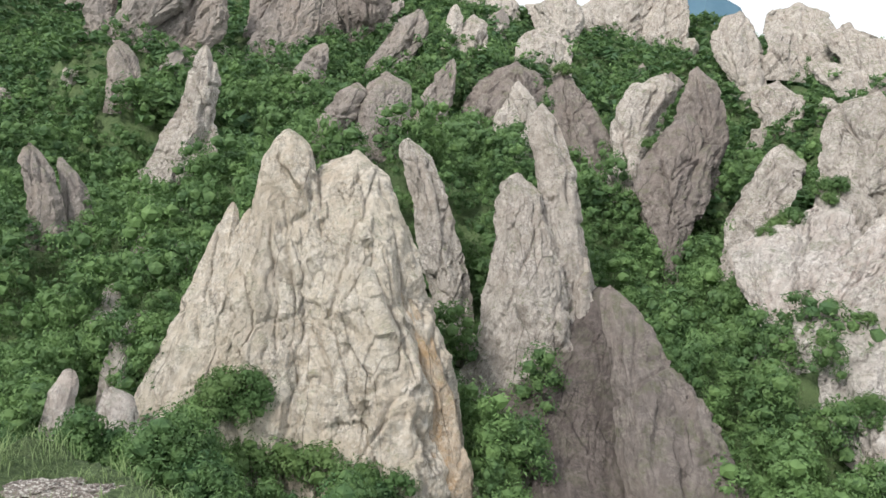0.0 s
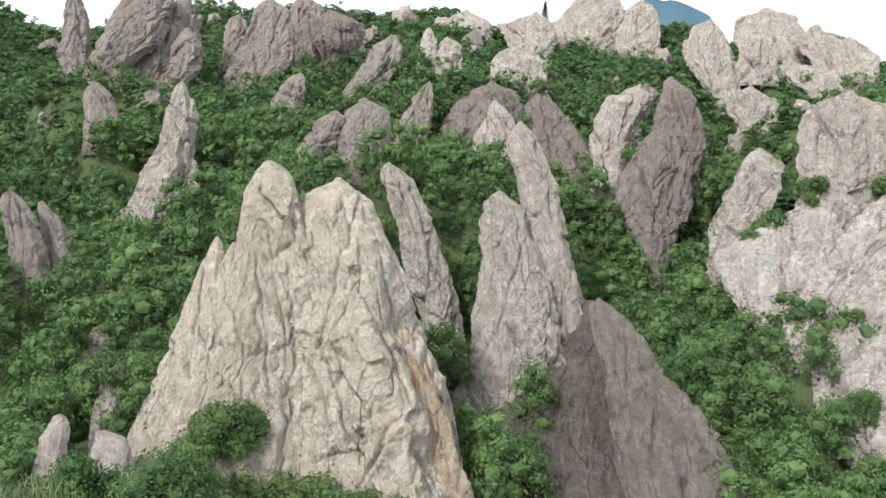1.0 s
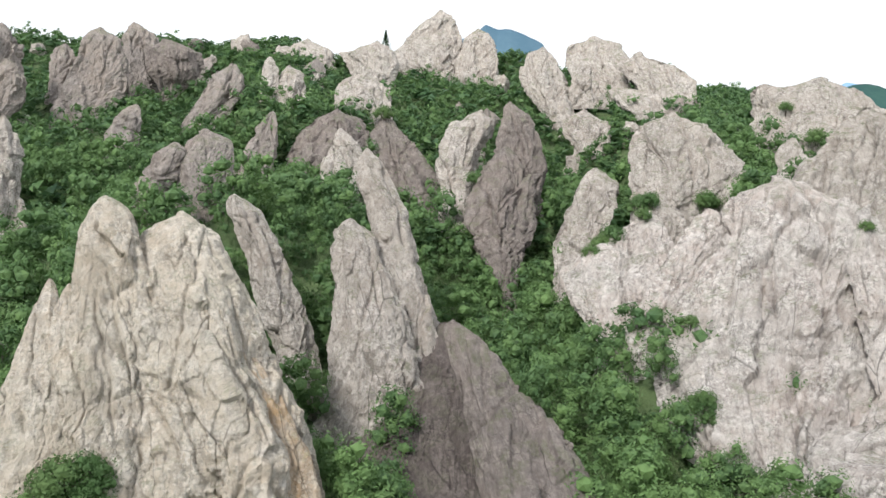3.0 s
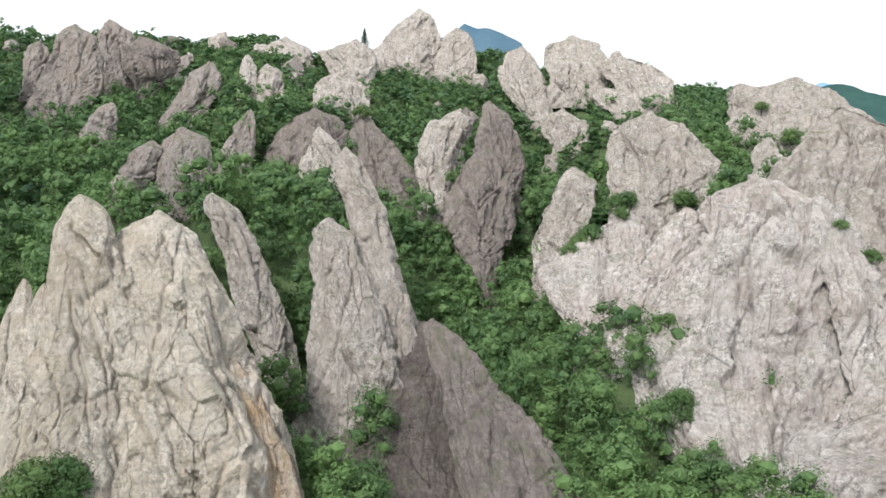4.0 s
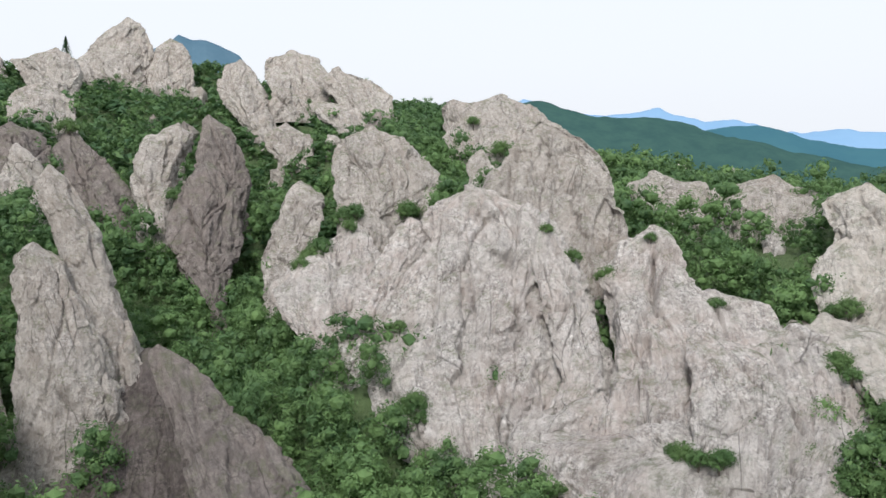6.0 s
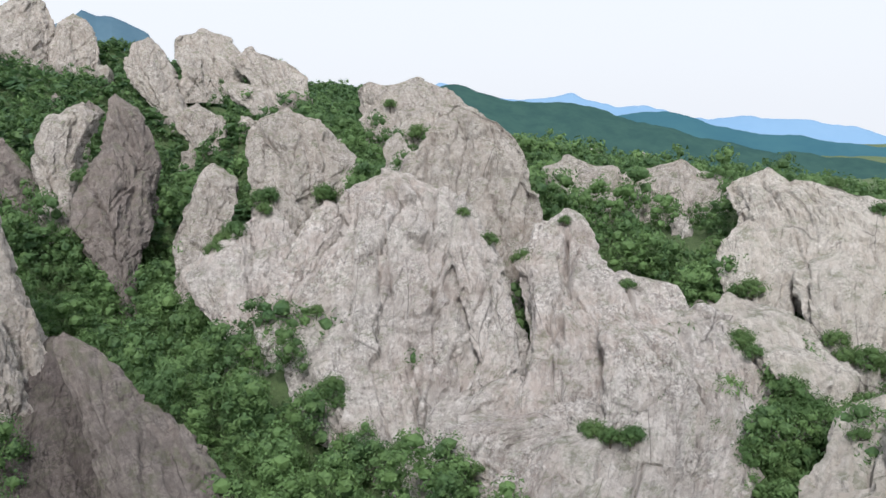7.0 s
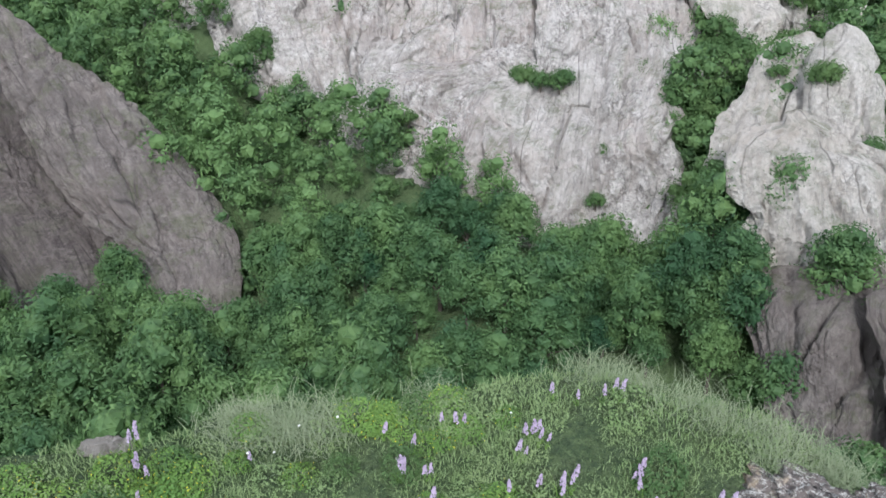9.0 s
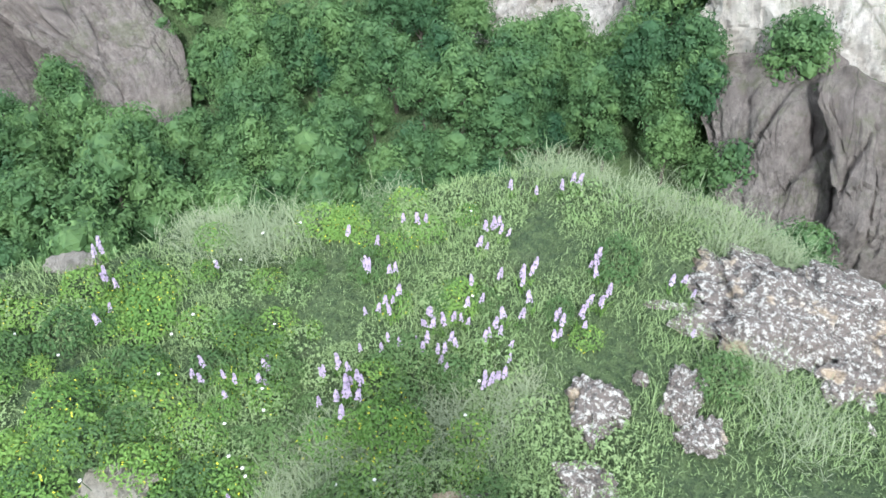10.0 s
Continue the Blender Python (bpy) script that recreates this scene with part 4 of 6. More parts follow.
rock("body", base, ROCK_FAR, (64.9, 130.8, -21.4), -26.5, [(-8, 0, 7, -1.6), (-3, 0, 5.2, -0.8), (-0, 0, 5, 0), (4.4, 0.1, 6, 4.9), (8.1, 0.6, 7.3, 8.8), (11, 1.3, 8.9, 11.8), (13.5, 2, 10.1, 14.2), (17.1, 1.7, 9.9, 17.7), (19.8, 0.2, 9, 20.1), (22.6, -0.6, 7.4, 22.6), (24.8, -0.8, 4.8, 24.5), (26.5, -0.8, 2, 26)], depth=0.60, step=0.34, seed=48, rough=1.00, crack=1.00, clefts=[(1.1, 0.40, [(-5.3, 19.6), (-2.1, 18.9), (2.2, 20.2), (5.3, 16.3)]), (0.9, 0.40, [(6.6, 21.5), (6.3, 14.3)])])
rock("buttress", base, ROCK_FAR, (56.2, 121.6, -25.9), -25.1, [(-8, 0, 7.7, -1.6), (-3, 0, 5.8, -0.8), (-0, 0, 5.5, 0), (4, 0.7, 5.4, 4), (9, 1.5, 5.3, 8.8), (13.5, 1.7, 4.3, 12.8), (17.2, -0.4, 2.5, 16)], depth=0.45, step=0.34, seed=72, rough=1.00, crack=1.00)
base = rock_base("crag", (50.2, 137.1, -22.1), "pale crag with a grassy shelf beside it")
rock("body", base, ROCK_FAR, (50.2, 137.1, -22.1), -20.8, [(-8, 0, 5.8, -1.6), (-3, 0, 4.4, -0.8), (-0, 0, 4.1, 0), (3.4, 0.1, 4.7, 4.3), (7, 1.2, 4.8, 8.6), (10.7, 2.7, 4.8, 12.9), (13.7, 3.4, 4.1, 16.1), (16.5, 3.1, 1.7, 19)], depth=0.60, step=0.36, seed=49, rough=1.00, crack=1.00)
rock("buttress", base, ROCK_FAR, (50.6, 119.7, -29.6), -21.8, [(-8, 0, 3.4, -1.6), (-3, 0, 2.6, -0.8), (-0, 0, 2.4, 0), (3, -2.1, 3.4, 3.2), (6.1, -3.4, 4.4, 6.4), (9.4, -3.6, 3.7, 9.6), (11.9, -4.1, 1.4, 12)], depth=0.45, step=0.36, seed=73, rough=1.00, crack=1.00)
base = rock_base("rock_table", (113.1, 157.7, -0.2), "flat-topped banded rock wall on the skyline")
rock("body", base, ROCK_FAR, (113.1, 157.7, -0.2), -34.8, [(-8, -0.1, 20.1, -1.6), (-3, -0.1, 15.1, -0.8), (-0, -0.1, 14.3, 0), (3.8, -1.7, 14, 3.8), (7.2, -3.3, 12.1, 6.9), (10.6, -5.1, 10.7, 10.1), (12.6, -5.1, 8.1, 12)], depth=0.50, step=0.42, seed=50, rough=1.00, crack=1.00)
rock("ledge", base, ROCK_FAR, (110.3, 152.2, -0.1), -35.8, [(-8, -0.1, 16.4, -1.6), (-3, -0.1, 12.3, -0.8), (-0, -0.1, 11.7, 0), (4.4, -0.8, 10.7, 5.4), (7.4, -0.8, 7.1, 9)], depth=0.50, step=0.42, seed=75, rough=1.00, crack=1.00)
base = rock_base("rock_massif", (55.4, 70.9, -38.2), "huge pale rock wall with pinkish patches and long cracks")
rock("body", base, ROCK_PALE, (55.4, 70.9, -38.2), -34.2, [(-14, 0, 15.6, -2.8), (-3, 0, 11.2, -0.8), (-0, 0, 9.2, 0), (2.4, -2.7, 11.6, 4.1), (5, -4.8, 13.5, 8.3), (8, -6.3, 14.8, 12.4), (11.3, -7.2, 15.8, 16.5), (14.8, -7.8, 16.1, 20.7), (18.7, -7.1, 15, 24.8), (22.1, -6.7, 13.4, 28.2), (25, -6.6, 11.8, 31), (28, -6.8, 10.2, 33.7), (30.4, -7.7, 7.8, 35.8), (32.9, -8.8, 3.8, 38)], depth=0.40, step=0.30, seed=51, rough=1.00, crack=1.00, clefts=[(2.2, 0.50, [(-15.7, 26.9), (-18.1, 23.4), (-20.0, 20.2), (-22.0, 16.9), (-23.4, 14.3)]), (1.0, 0.35, [(-3.8, 24.8), (-2.4, 19.6), (-2.9, 16.1)]), (0.9, 0.35, [(-8.5, 24.1), (-12.2, 21.5)]), (1.0, 0.40, [(-6.5, 16.1), (-5.4, 12.7), (-6.1, 8.6)]), (0.9, 0.35, [(1.0, 9.0), (1.1, 5.7), (-0.2, 1.8)])])
rock("peak", base, ROCK_FAR, (77.2, 97.0, -21.1), -38.4, [(-12, -0, 16.8, -2.4), (-3, -0, 12, -0.8), (-0, -0, 9.9, 0), (3.7, -0.1, 11.5, 4.2), (7.6, -0.1, 12.1, 8.3), (10.8, -0.3, 11.5, 11.7), (14.3, -0.3, 10.6, 15), (17.9, 0.2, 9.3, 18.3), (20.7, 0.5, 7.3, 20.8), (24, -0.8, 5.1, 23.8), (26.7, -2.3, 1.8, 26)], depth=0.45, step=0.32, seed=52, rough=1.00, crack=1.00, clefts=[(1.0, 0.40, [(-5.0, 16.2), (1.4, 16.3), (8.6, 15.5)]), (0.9, 0.40, [(-6.2, 20.7), (-6.7, 13.6), (-10.1, 6.4)]), (0.8, 0.40, [(4.1, 13.8), (8.3, 8.2)])])
rock("knob", base, ROCK_FAR, (80.8, 121.6, -5.4), -33.5, [(-8, 0, 3.8, -1.6), (-3, 0, 2.8, -0.8), (0, 0, 2.7, 0), (3.3, -0.6, 2.3, 3.5), (5.7, -0.5, 1.3, 6)], depth=0.45, step=0.40, seed=53, rough=1.00, crack=1.00)
rock("rib", base, ROCK_PALE, (61.5, 73.8, -29.5), -39.1, [(-12, -0, 4.8, -2.4), (-3, -0, 3.4, -0.8), (-0, -0, 2.8, 0), (3.1, 1.1, 2.3, 3.7), (6.4, 0.3, 2.8, 7.4), (10, -0.9, 3.4, 11.1), (13.2, -1.9, 3.1, 14.2), (16.6, -3, 2.3, 17.2), (19.8, -3.8, 1.1, 20)], depth=0.45, step=0.32, seed=63, rough=1.00, crack=1.00, clefts=[(0.9, 0.35, [(-2.7, 18.8), (-1.1, 15.4), (1.9, 11.6)]), (0.8, 0.30, [(-3.9, 10.6), (-1.0, 10.3), (1.1, 12.2)])])
rock("flake", base, ROCK_PALE, (54.7, 67.0, -36.6), -40.0, [(-12, -0, 10.3, -2.4), (-3, -0, 7.4, -0.8), (-0, -0, 6.1, 0), (3.2, -0.1, 6, 3.3), (6.1, 0.2, 5.3, 6.2), (8.2, 1.7, 3.6, 8.1), (9.9, 4.3, 0.7, 9.5)], depth=0.30, step=0.32, seed=64, rough=1.00, crack=1.00, clefts=[(1.0, 0.35, [(2.6, 10.5), (-0.6, 8.5), (-3.8, 7.9), (-5.9, 6.0)])])
rock("left_buttress", base, ROCK_PALE, (45.8, 102.2, -27.2), -24.0, [(-12, 0, 5.9, -2.4), (-3, 0, 4.2, -0.8), (-0, 0, 3.5, 0), (2.9, -0.6, 5.9, 4.5), (5.4, -1.3, 7.6, 8.1), (8, -1.9, 8.5, 11.7), (10.8, -0.2, 6.2, 15.3), (13.8, 1.1, 3.6, 18.9), (16.5, 2.1, 0.8, 22)], depth=0.45, step=0.32, seed=54, rough=1.00, crack=1.00)
rock("left_rib", base, ROCK_PALE, (44.8, 96.1, -25.3), -26.8, [(-12, 0, 3.6, -2.4), (-3, 0, 2.5, -0.8), (-0, 0, 2.1, 0), (2.4, 0.8, 2.5, 3.7), (6, 2.2, 2.6, 8.6), (9.3, 4.1, 3.1, 12.7), (12.8, 6.4, 2.6, 16.7), (15.8, 7.6, 1.7, 20)], depth=0.45, step=0.32, seed=69, rough=1.00, crack=1.00)
rock("right_shoulder", base, ROCK_PALE, (62.2, 54.9, -34.1), -47.7, [(-12, -0.4, 20.9, -2.4), (-3, -0.4, 15, -0.8), (-0, -0.4, 12.4, 0), (1.8, 1.5, 12.8, 5), (3.9, 3.2, 13.6, 10.1), (6.3, 3.5, 14.1, 15.1), (9.1, 2.7, 13.5, 20.2), (11.5, 0.1, 12, 24.4), (13.7, -2.1, 10.5, 27.7), (15.4, -3, 10.1, 30.2), (16.9, -6.6, 6.4, 32.3), (19.2, -6.9, 4.7, 35.3), (22, -7.3, 3.4, 38.6), (24.1, -6.9, 1.2, 41)], depth=0.45, step=0.32, seed=55, rough=1.00, crack=1.00, clefts=[(2.2, 0.90, [(-11.9, 15.8), (-10.9, 12.5), (-10.5, 9.2)]), (1.2, 0.40, [(-6.7, 21.5), (-6.6, 17.1), (-5.5, 14.4), (-2.0, 15.4)]), (1.3, 0.40, [(-1.6, 11.6), (-1.1, 8.9)]), (1.0, 0.40, [(6.2, 13.4), (8.4, 10.0), (7.7, 6.8)]), (1.0, 0.50, [(2.7, 5.8), (3.6, 2.7)])])
rock("pillar", base, ROCK_PALE, (65.1, 53.1, -30.6), -50.2, [(-12, -0.1, 8.4, -2.4), (-3, -0.1, 6, -0.8), (-0, -0.1, 5, 0), (2.8, 0.1, 4.9, 4.1), (5.9, -0.1, 4.8, 8.2), (8.8, -1, 4.3, 11.7), (10.8, -3.8, 1.9, 14)], depth=0.45, step=0.32, seed=56, rough=1.00, crack=1.00)
rock("foot", base, ROCK_PALE, (57.9, 37.6, -45.6), -51.5, [(-6, -0, 2.1, -1.2), (-3, -0, 1.5, -0.8), (-0, -0, 1.2, 0), (1.3, -1.7, 3.6, 2.2), (3.3, -3.1, 6.2, 4.9), (5.3, -4.5, 8.6, 7.5), (7.7, -5.5, 9.8, 10.2), (9.5, -8.4, 11.6, 12.4), (11.3, -12.3, 14.5, 14.6), (13.5, -14.8, 16.5, 16.8), (16.1, -14.2, 16.4, 19)], depth=0.30, step=0.32, seed=57, rough=1.00, crack=1.00)
base = rock_base("crag", (86.2, 46.6, -26.9), "pale blocky crag below a broad ridge")
rock("body", base, ROCK_SUNLIT, (86.2, 46.6, -26.9), -58.8, [(-12, -0, 5.4, -2.4), (-3, -0, 3.9, -0.8), (-0, -0, 3.2, 0), (1.6, -0.7, 4.8, 3.3), (3.1, -3.9, 4.6, 6.5), (4.8, -6.7, 5.6, 9.8), (6.2, -8.7, 5.3, 12.2), (7.3, -10.7, 2.6, 14)], depth=0.60, step=0.36, seed=58, rough=1.00, crack=1.00)
rock("block", base, ROCK_SUNLIT, (83.8, 46.9, -25.9), -59.5, [(-12, -0, 3, -2.4), (-3, -0, 2.2, -0.8), (-0, -0, 1.8, 0), (1.1, -1.1, 3.4, 2.4), (2.7, -2.9, 3.4, 5.6), (3.9, -5, 1.2, 8)], depth=0.60, step=0.36, seed=76, rough=1.00, crack=1.00)
base = rock_base("rock_ridge", (103.8, 47.2, -27.4), "broad pale rock ridge with broken blocks")
rock("body", base, ROCK_SUNLIT, (103.8, 47.2, -27.4), -62.1, [(-12, -0.1, 9.2, -2.4), (-3, -0.1, 6.6, -0.8), (-0, -0.1, 5.5, 0), (2.5, -1.4, 8.1, 4), (5.2, -2.4, 9.8, 8), (7.5, -4.7, 12.3, 11.1), (9.9, -7.6, 15.2, 14.3), (12.6, -7.7, 14.8, 17.5), (15.5, -8.2, 13.4, 20.7), (18.5, -11, 12, 23.9), (20.7, -15, 8.5, 26.2), (22.4, -19, 4.4, 28)], depth=0.45, step=0.38, seed=59, rough=1.00, crack=1.00)
rock("block", base, ROCK_SUNLIT, (99.4, 63.5, -20.2), -57.0, [(-12, -0.1, 7.1, -2.4), (-3, -0.1, 5.1, -0.8), (-0, -0.1, 4.2, 0), (2.9, -0.6, 4.7, 3.5), (6.2, -1.4, 3.2, 7.3), (8.8, -1.9, 1.7, 10)], depth=0.60, step=0.38, seed=67, rough=1.00, crack=1.00)
rock("buttress", base, ROCK_SUNLIT, (95.0, 47.0, -25.9), -62.7, [(-12, -0, 3.9, -2.4), (-3, -0, 2.8, -0.8), (-0, -0, 2.3, 0), (1.8, -1.1, 3.3, 3), (5, -1.7, 5, 7.6), (8.4, -3, 4.9, 12.2), (11.5, -3.9, 3.1, 16)], depth=0.60, step=0.38, seed=68, rough=1.00, crack=1.00)
rock("crag", None, ROCK_FAR, (119.2, 112.6, -12.6), -45.9, [(-8, -0.1, 10.1, -1.6), (-3, -0.1, 7.6, -0.8), (-0, -0.1, 7.2, 0), (3.2, -1.6, 7.9, 3.7), (6.3, -2.7, 7.3, 7.2), (8.1, -4, 4.1, 9)], depth=0.60, step=0.42, seed=60, rough=1.00, crack=1.00, label="pale rounded crag behind the bushy hollow")
rock("crag", None, ROCK_FAR, (127.0, 97.3, -11.8), -52.2, [(-8, -0.1, 12.6, -1.6), (-3, -0.1, 9.5, -0.8), (-0, -0.1, 9, 0), (2, -0.5, 10.4, 3.3), (4.4, -1.2, 10.6, 7.1), (6.3, -2.5, 6.9, 10)], depth=0.50, step=0.42, seed=61, rough=1.00, crack=1.00, label="long pale crag at the edge of the plateau")
rock("boulder", None, ROCK_PALE, (116.4, 89.8, -16.1), -52.4, [(-4, -0, 2.5, -0.8), (-3, -0, 1.8, -0.8), (-0, -0, 1.8, 0), (1.8, -0, 1.9, 1.6), (3.4, 0.1, 1.1, 3)], depth=0.60, step=0.30, seed=65, rough=1.00, crack=1.00, sink=-0.6, label="lone pale boulder on the grassy hollow")
base = rock_base("crag", (71.5, 31.1, -33.3), "pale crag with grass growing in its cracks")
rock("body", base, ROCK_SUNLIT, (71.5, 31.1, -33.3), -66.2, [(-12.1, -0.4, 13.1, -2.4), (-3.1, -0.4, 9.4, -0.8), (-0.1, -0.4, 7.8, 0), (1.4, -0.1, 8.1, 2.5), (3.1, -0, 7.8, 5.4), (5, 0.1, 6.6, 8.3), (6.9, -1, 5, 11.2), (8.7, -2.3, 2, 14)], depth=0.60, step=0.34, seed=66, rough=1.00, crack=1.00)
rock("fin", base, ROCK_SUNLIT, (69.9, 24.3, -31.5), -68.8, [(-12, -0.1, 4.7, -2.4), (-3, -0.1, 3.4, -0.8), (-0, -0.1, 2.8, 0), (1.5, -1.6, 3.2, 3), (4, -3.2, 3.3, 7), (6.9, -4.2, 2.8, 11), (9.3, -5, 1.2, 14)], depth=0.60, step=0.34, seed=70, rough=1.00, crack=1.00)
rock("block", base, ROCK_SUNLIT, (64.9, 23.5, -34.6), -68.4, [(-12, -0.1, 4.9, -2.4), (-3, -0.1, 3.5, -0.8), (-0, -0.1, 2.9, 0), (0.8, -1.2, 3, 1.9), (2.1, -3.1, 3, 4.7), (3.5, -4.7, 1.6, 7)], depth=0.60, step=0.34, seed=71, rough=1.00, crack=1.00)
rock("apron", base, ROCK_SUNLIT, (61.5, 21.0, -31.9), -69.1, [(-3.1, -0.4, 12.4, -0.6), (-3.1, -0.4, 8.8, -0.8), (-0.1, -0.4, 7.3, 0), (1.1, -1.6, 8.1, 2.1), (2.3, -2.9, 8.3, 4.2), (3.8, -3.9, 7.4, 6.3), (4.9, -5, 5, 8)], depth=0.30, step=0.34, seed=81, rough=1.00, crack=1.00, sink=-0.6)
base = rock_base("crag", (51.0, 10.3, -40.6), "dark steep rock face above the ravine")
rock("body", base, ROCK_BROWN, (51.0, 10.3, -40.6), -74.6, [(-12.3, -0.7, 13, -2.4), (-3.3, -0.7, 9.3, -0.8), (-0.3, -0.7, 7.7, 0), (1.7, -2.6, 8.3, 2.7), (3.3, -4.1, 8.6, 4.8), (4.8, -5.6, 8.3, 6.6), (6.1, -6.3, 7.8, 8.1), (7, -6.7, 6.4, 9)], depth=0.35, step=0.28, seed=74, rough=0.80, crack=1.00, sink=-6, clefts=[(1.0, 0.30, [(-6.9, 8.9), (-5.1, 6.7), (-3.3, 4.4)]), (0.9, 0.30, [(-2.7, 9.0), (-0.3, 5.6)]), (0.8, 0.30, [(-11.4, 7.1), (-8.8, 5.4), (-8.3, 3.7)])])
rock("buttress", base, ROCK_BROWN, (49.4, 7.4, -36.5), -78.5, [(-12.1, -0.1, 5.3, -2.4), (-3.1, -0.1, 3.8, -0.8), (-0.1, -0.1, 3.2, 0), (1.1, -1.3, 3.2, 1.6), (2.7, -2.7, 3.3, 3.5), (4.2, -4.2, 3.3, 5.4), (5.5, -5.6, 2.5, 7)], depth=0.40, step=0.28, seed=77, rough=0.80, crack=1.00, sink=-6)
rock("crag", None, ROCK_FAR, (-43.5, 118.3, -26.5), 19.8, [(-8, 0, 2.3, -1.6), (-3, 0, 1.7, -0.8), (0, 0, 1.7, 0), (1.4, 0.8, 1.5, 3.2), (2.8, 1.8, 0.6, 6)], depth=0.60, step=0.40, seed=78, rough=1.00, crack=1.00, label="pale bare rock showing through the trees")
rock("crag", None, ROCK_FAR, (-39.3, 96.3, -28.9), 22.0, [(-12, 0, 2.5, -2.4), (-3, 0, 1.8, -0.8), (-0, 0, 1.5, 0), (1.1, 0.5, 1.2, 2.1), (2.2, 0.8, 0.7, 4)], depth=0.60, step=0.36, seed=79, rough=1.00, crack=1.00, label="pale bare rock showing through the trees")
rock("crag", None, ROCK_FAR, (-33.4, 83.6, -30.6), 21.2, [(-12, 0, 2.3, -2.4), (-3, 0, 1.7, -0.8), (-0, 0, 1.4, 0), (1.8, 1, 1.1, 2.9), (3.2, 1.7, 0.5, 5)], depth=0.60, step=0.34, seed=80, rough=1.00, crack=1.00, label="pale bare rock showing through the trees")

# the slopes rise to the foot of every rock
GUIDE = np.concatenate([GUIDE, np.array(STAND)])
ground = build_ground()


# ---- trees ----
def ico(level):
    bm = bmesh.new()
    bmesh.ops.create_icosphere(bm, subdivisions=level, radius=1.0)
    v = np.array([p.co[:] for p in bm.verts])
    f = np.array([[q.index for q in p.verts] for p in bm.faces])
    bm.free()
    return v, f


ICO1 = ico(1)


def lobes_of(rng, count, width, height, low):
    """Centres and radii of a crown's rounded masses."""
    c, r = [], []
    for k in range(count):
        a = k * 2.399 + rng.uniform(-0.4, 0.4)
        u = (k + 0.5) / count
        rad = width * 0.36 * math.sqrt(min(1, 1.35 * u)) * rng.uniform(0.8, 1.1)
        zz = low + (height - low) * (0.92 - 0.62 * u**1.2) * rng.uniform(0.88, 1.06)
        c.append((math.cos(a) * rad, math.sin(a) * rad, zz))
        r.append(width * rng.uniform(0.14, 0.27) * (1.0 if count > 12 else 1.1))
    return np.array(c), np.array(r)


def leaf_cards(rng, cen, rad, per_lobe, size):
    """Small four-cornered leaf sprays over the lobes, facing outwards unevenly."""
    n = per_lobe * len(cen)
    which = np.repeat(np.arange(len(cen)), per_lobe)
    d = rng.normal(size=(n, 3))
    d[:, 2] = d[:, 2] * 0.9 + 0.25
    d /= np.linalg.norm(d, axis=1, keepdims=True)
    r = rad[which] * rng.uniform(0.74, 1.2, n)
    p = cen[which] + d * r[:, None] * np.array([1, 1, 0.85])
    nrm = d + 0.34 * rng.normal(size=(n, 3))
    nrm /= np.linalg.norm(nrm, axis=1, keepdims=True)
    t1 = np.cross(nrm, rng.normal(size=(n, 3)))
    t1 /= np.linalg.norm(t1, axis=1, keepdims=True)
    t2 = np.cross(nrm, t1)
    s = size * rng.uniform(0.6, 1.3, n)[:, None]
    q = np.stack([p - t1 * s * 0.6, p - t2 * s * 0.42 + nrm * s * 0.12, p + t1 * s * 0.6, p + t2 * s * 0.42 + nrm * s * 0.12], 1)
    return q.reshape(-1, 3), np.arange(4 * n).reshape(-1, 4)


def crown_mesh(name, rng, width, height, low, lobes, per_lobe, size, material, core, whole=True):
    cen, rad = lobes_of(rng, lobes, width, height, low)
    v, f = leaf_cards(rng, cen, rad, per_lobe, size)
    if whole:
        vs, fs, base = [v], [f[:, [0, 1, 2]], f[:, [0, 2, 3]]], len(v)
    else:
        v = v.reshape(-1, 4, 3)[:, :3].reshape(-1, 3)
        vs, fs, base = [v], [np.arange(len(v)).reshape(-1, 3)], len(v)
    cv, cf = core
    for c, r in zip(cen, rad):
        vs.append(c + cv * r * (0.52 + 0.10 * rng.uniform(-1, 1, (len(cv), 1))) * np.array([1, 1, 0.85]))
        fs.append(cf + base)
        base += len(cv)
    return np.concatenate(vs), np.concatenate(fs)


def tube(points, radii, sides=6):
    """A tapering limb along points."""
    pts = np.array(points, float)
    vs = []
    for k, p in enumerate(pts):
        a = pts[min(k + 1, len(pts) - 1)] - pts[max(k - 1, 0)]
        a /= np.linalg.norm(a)
        u = np.cross(a, (0.3, 0.9, 0.1))
        u /= np.linalg.norm(u)
        w = np.cross(a, u)
        t = np.linspace(0, 2 * np.pi, sides, endpoint=False)[:, None]
        vs.append(p + radii[k] * (np.cos(t) * u + np.sin(t) * w))
    return np.concatenate(vs), grid_faces(sides, len(pts), True)


def joined(pieces):
    vs, fs, base = [], [], 0
    for v, f in pieces:
        vs.append(v)
        fs.append(f + base)
        base += len(v)
    return np.concatenate(vs), np.concatenate(fs)


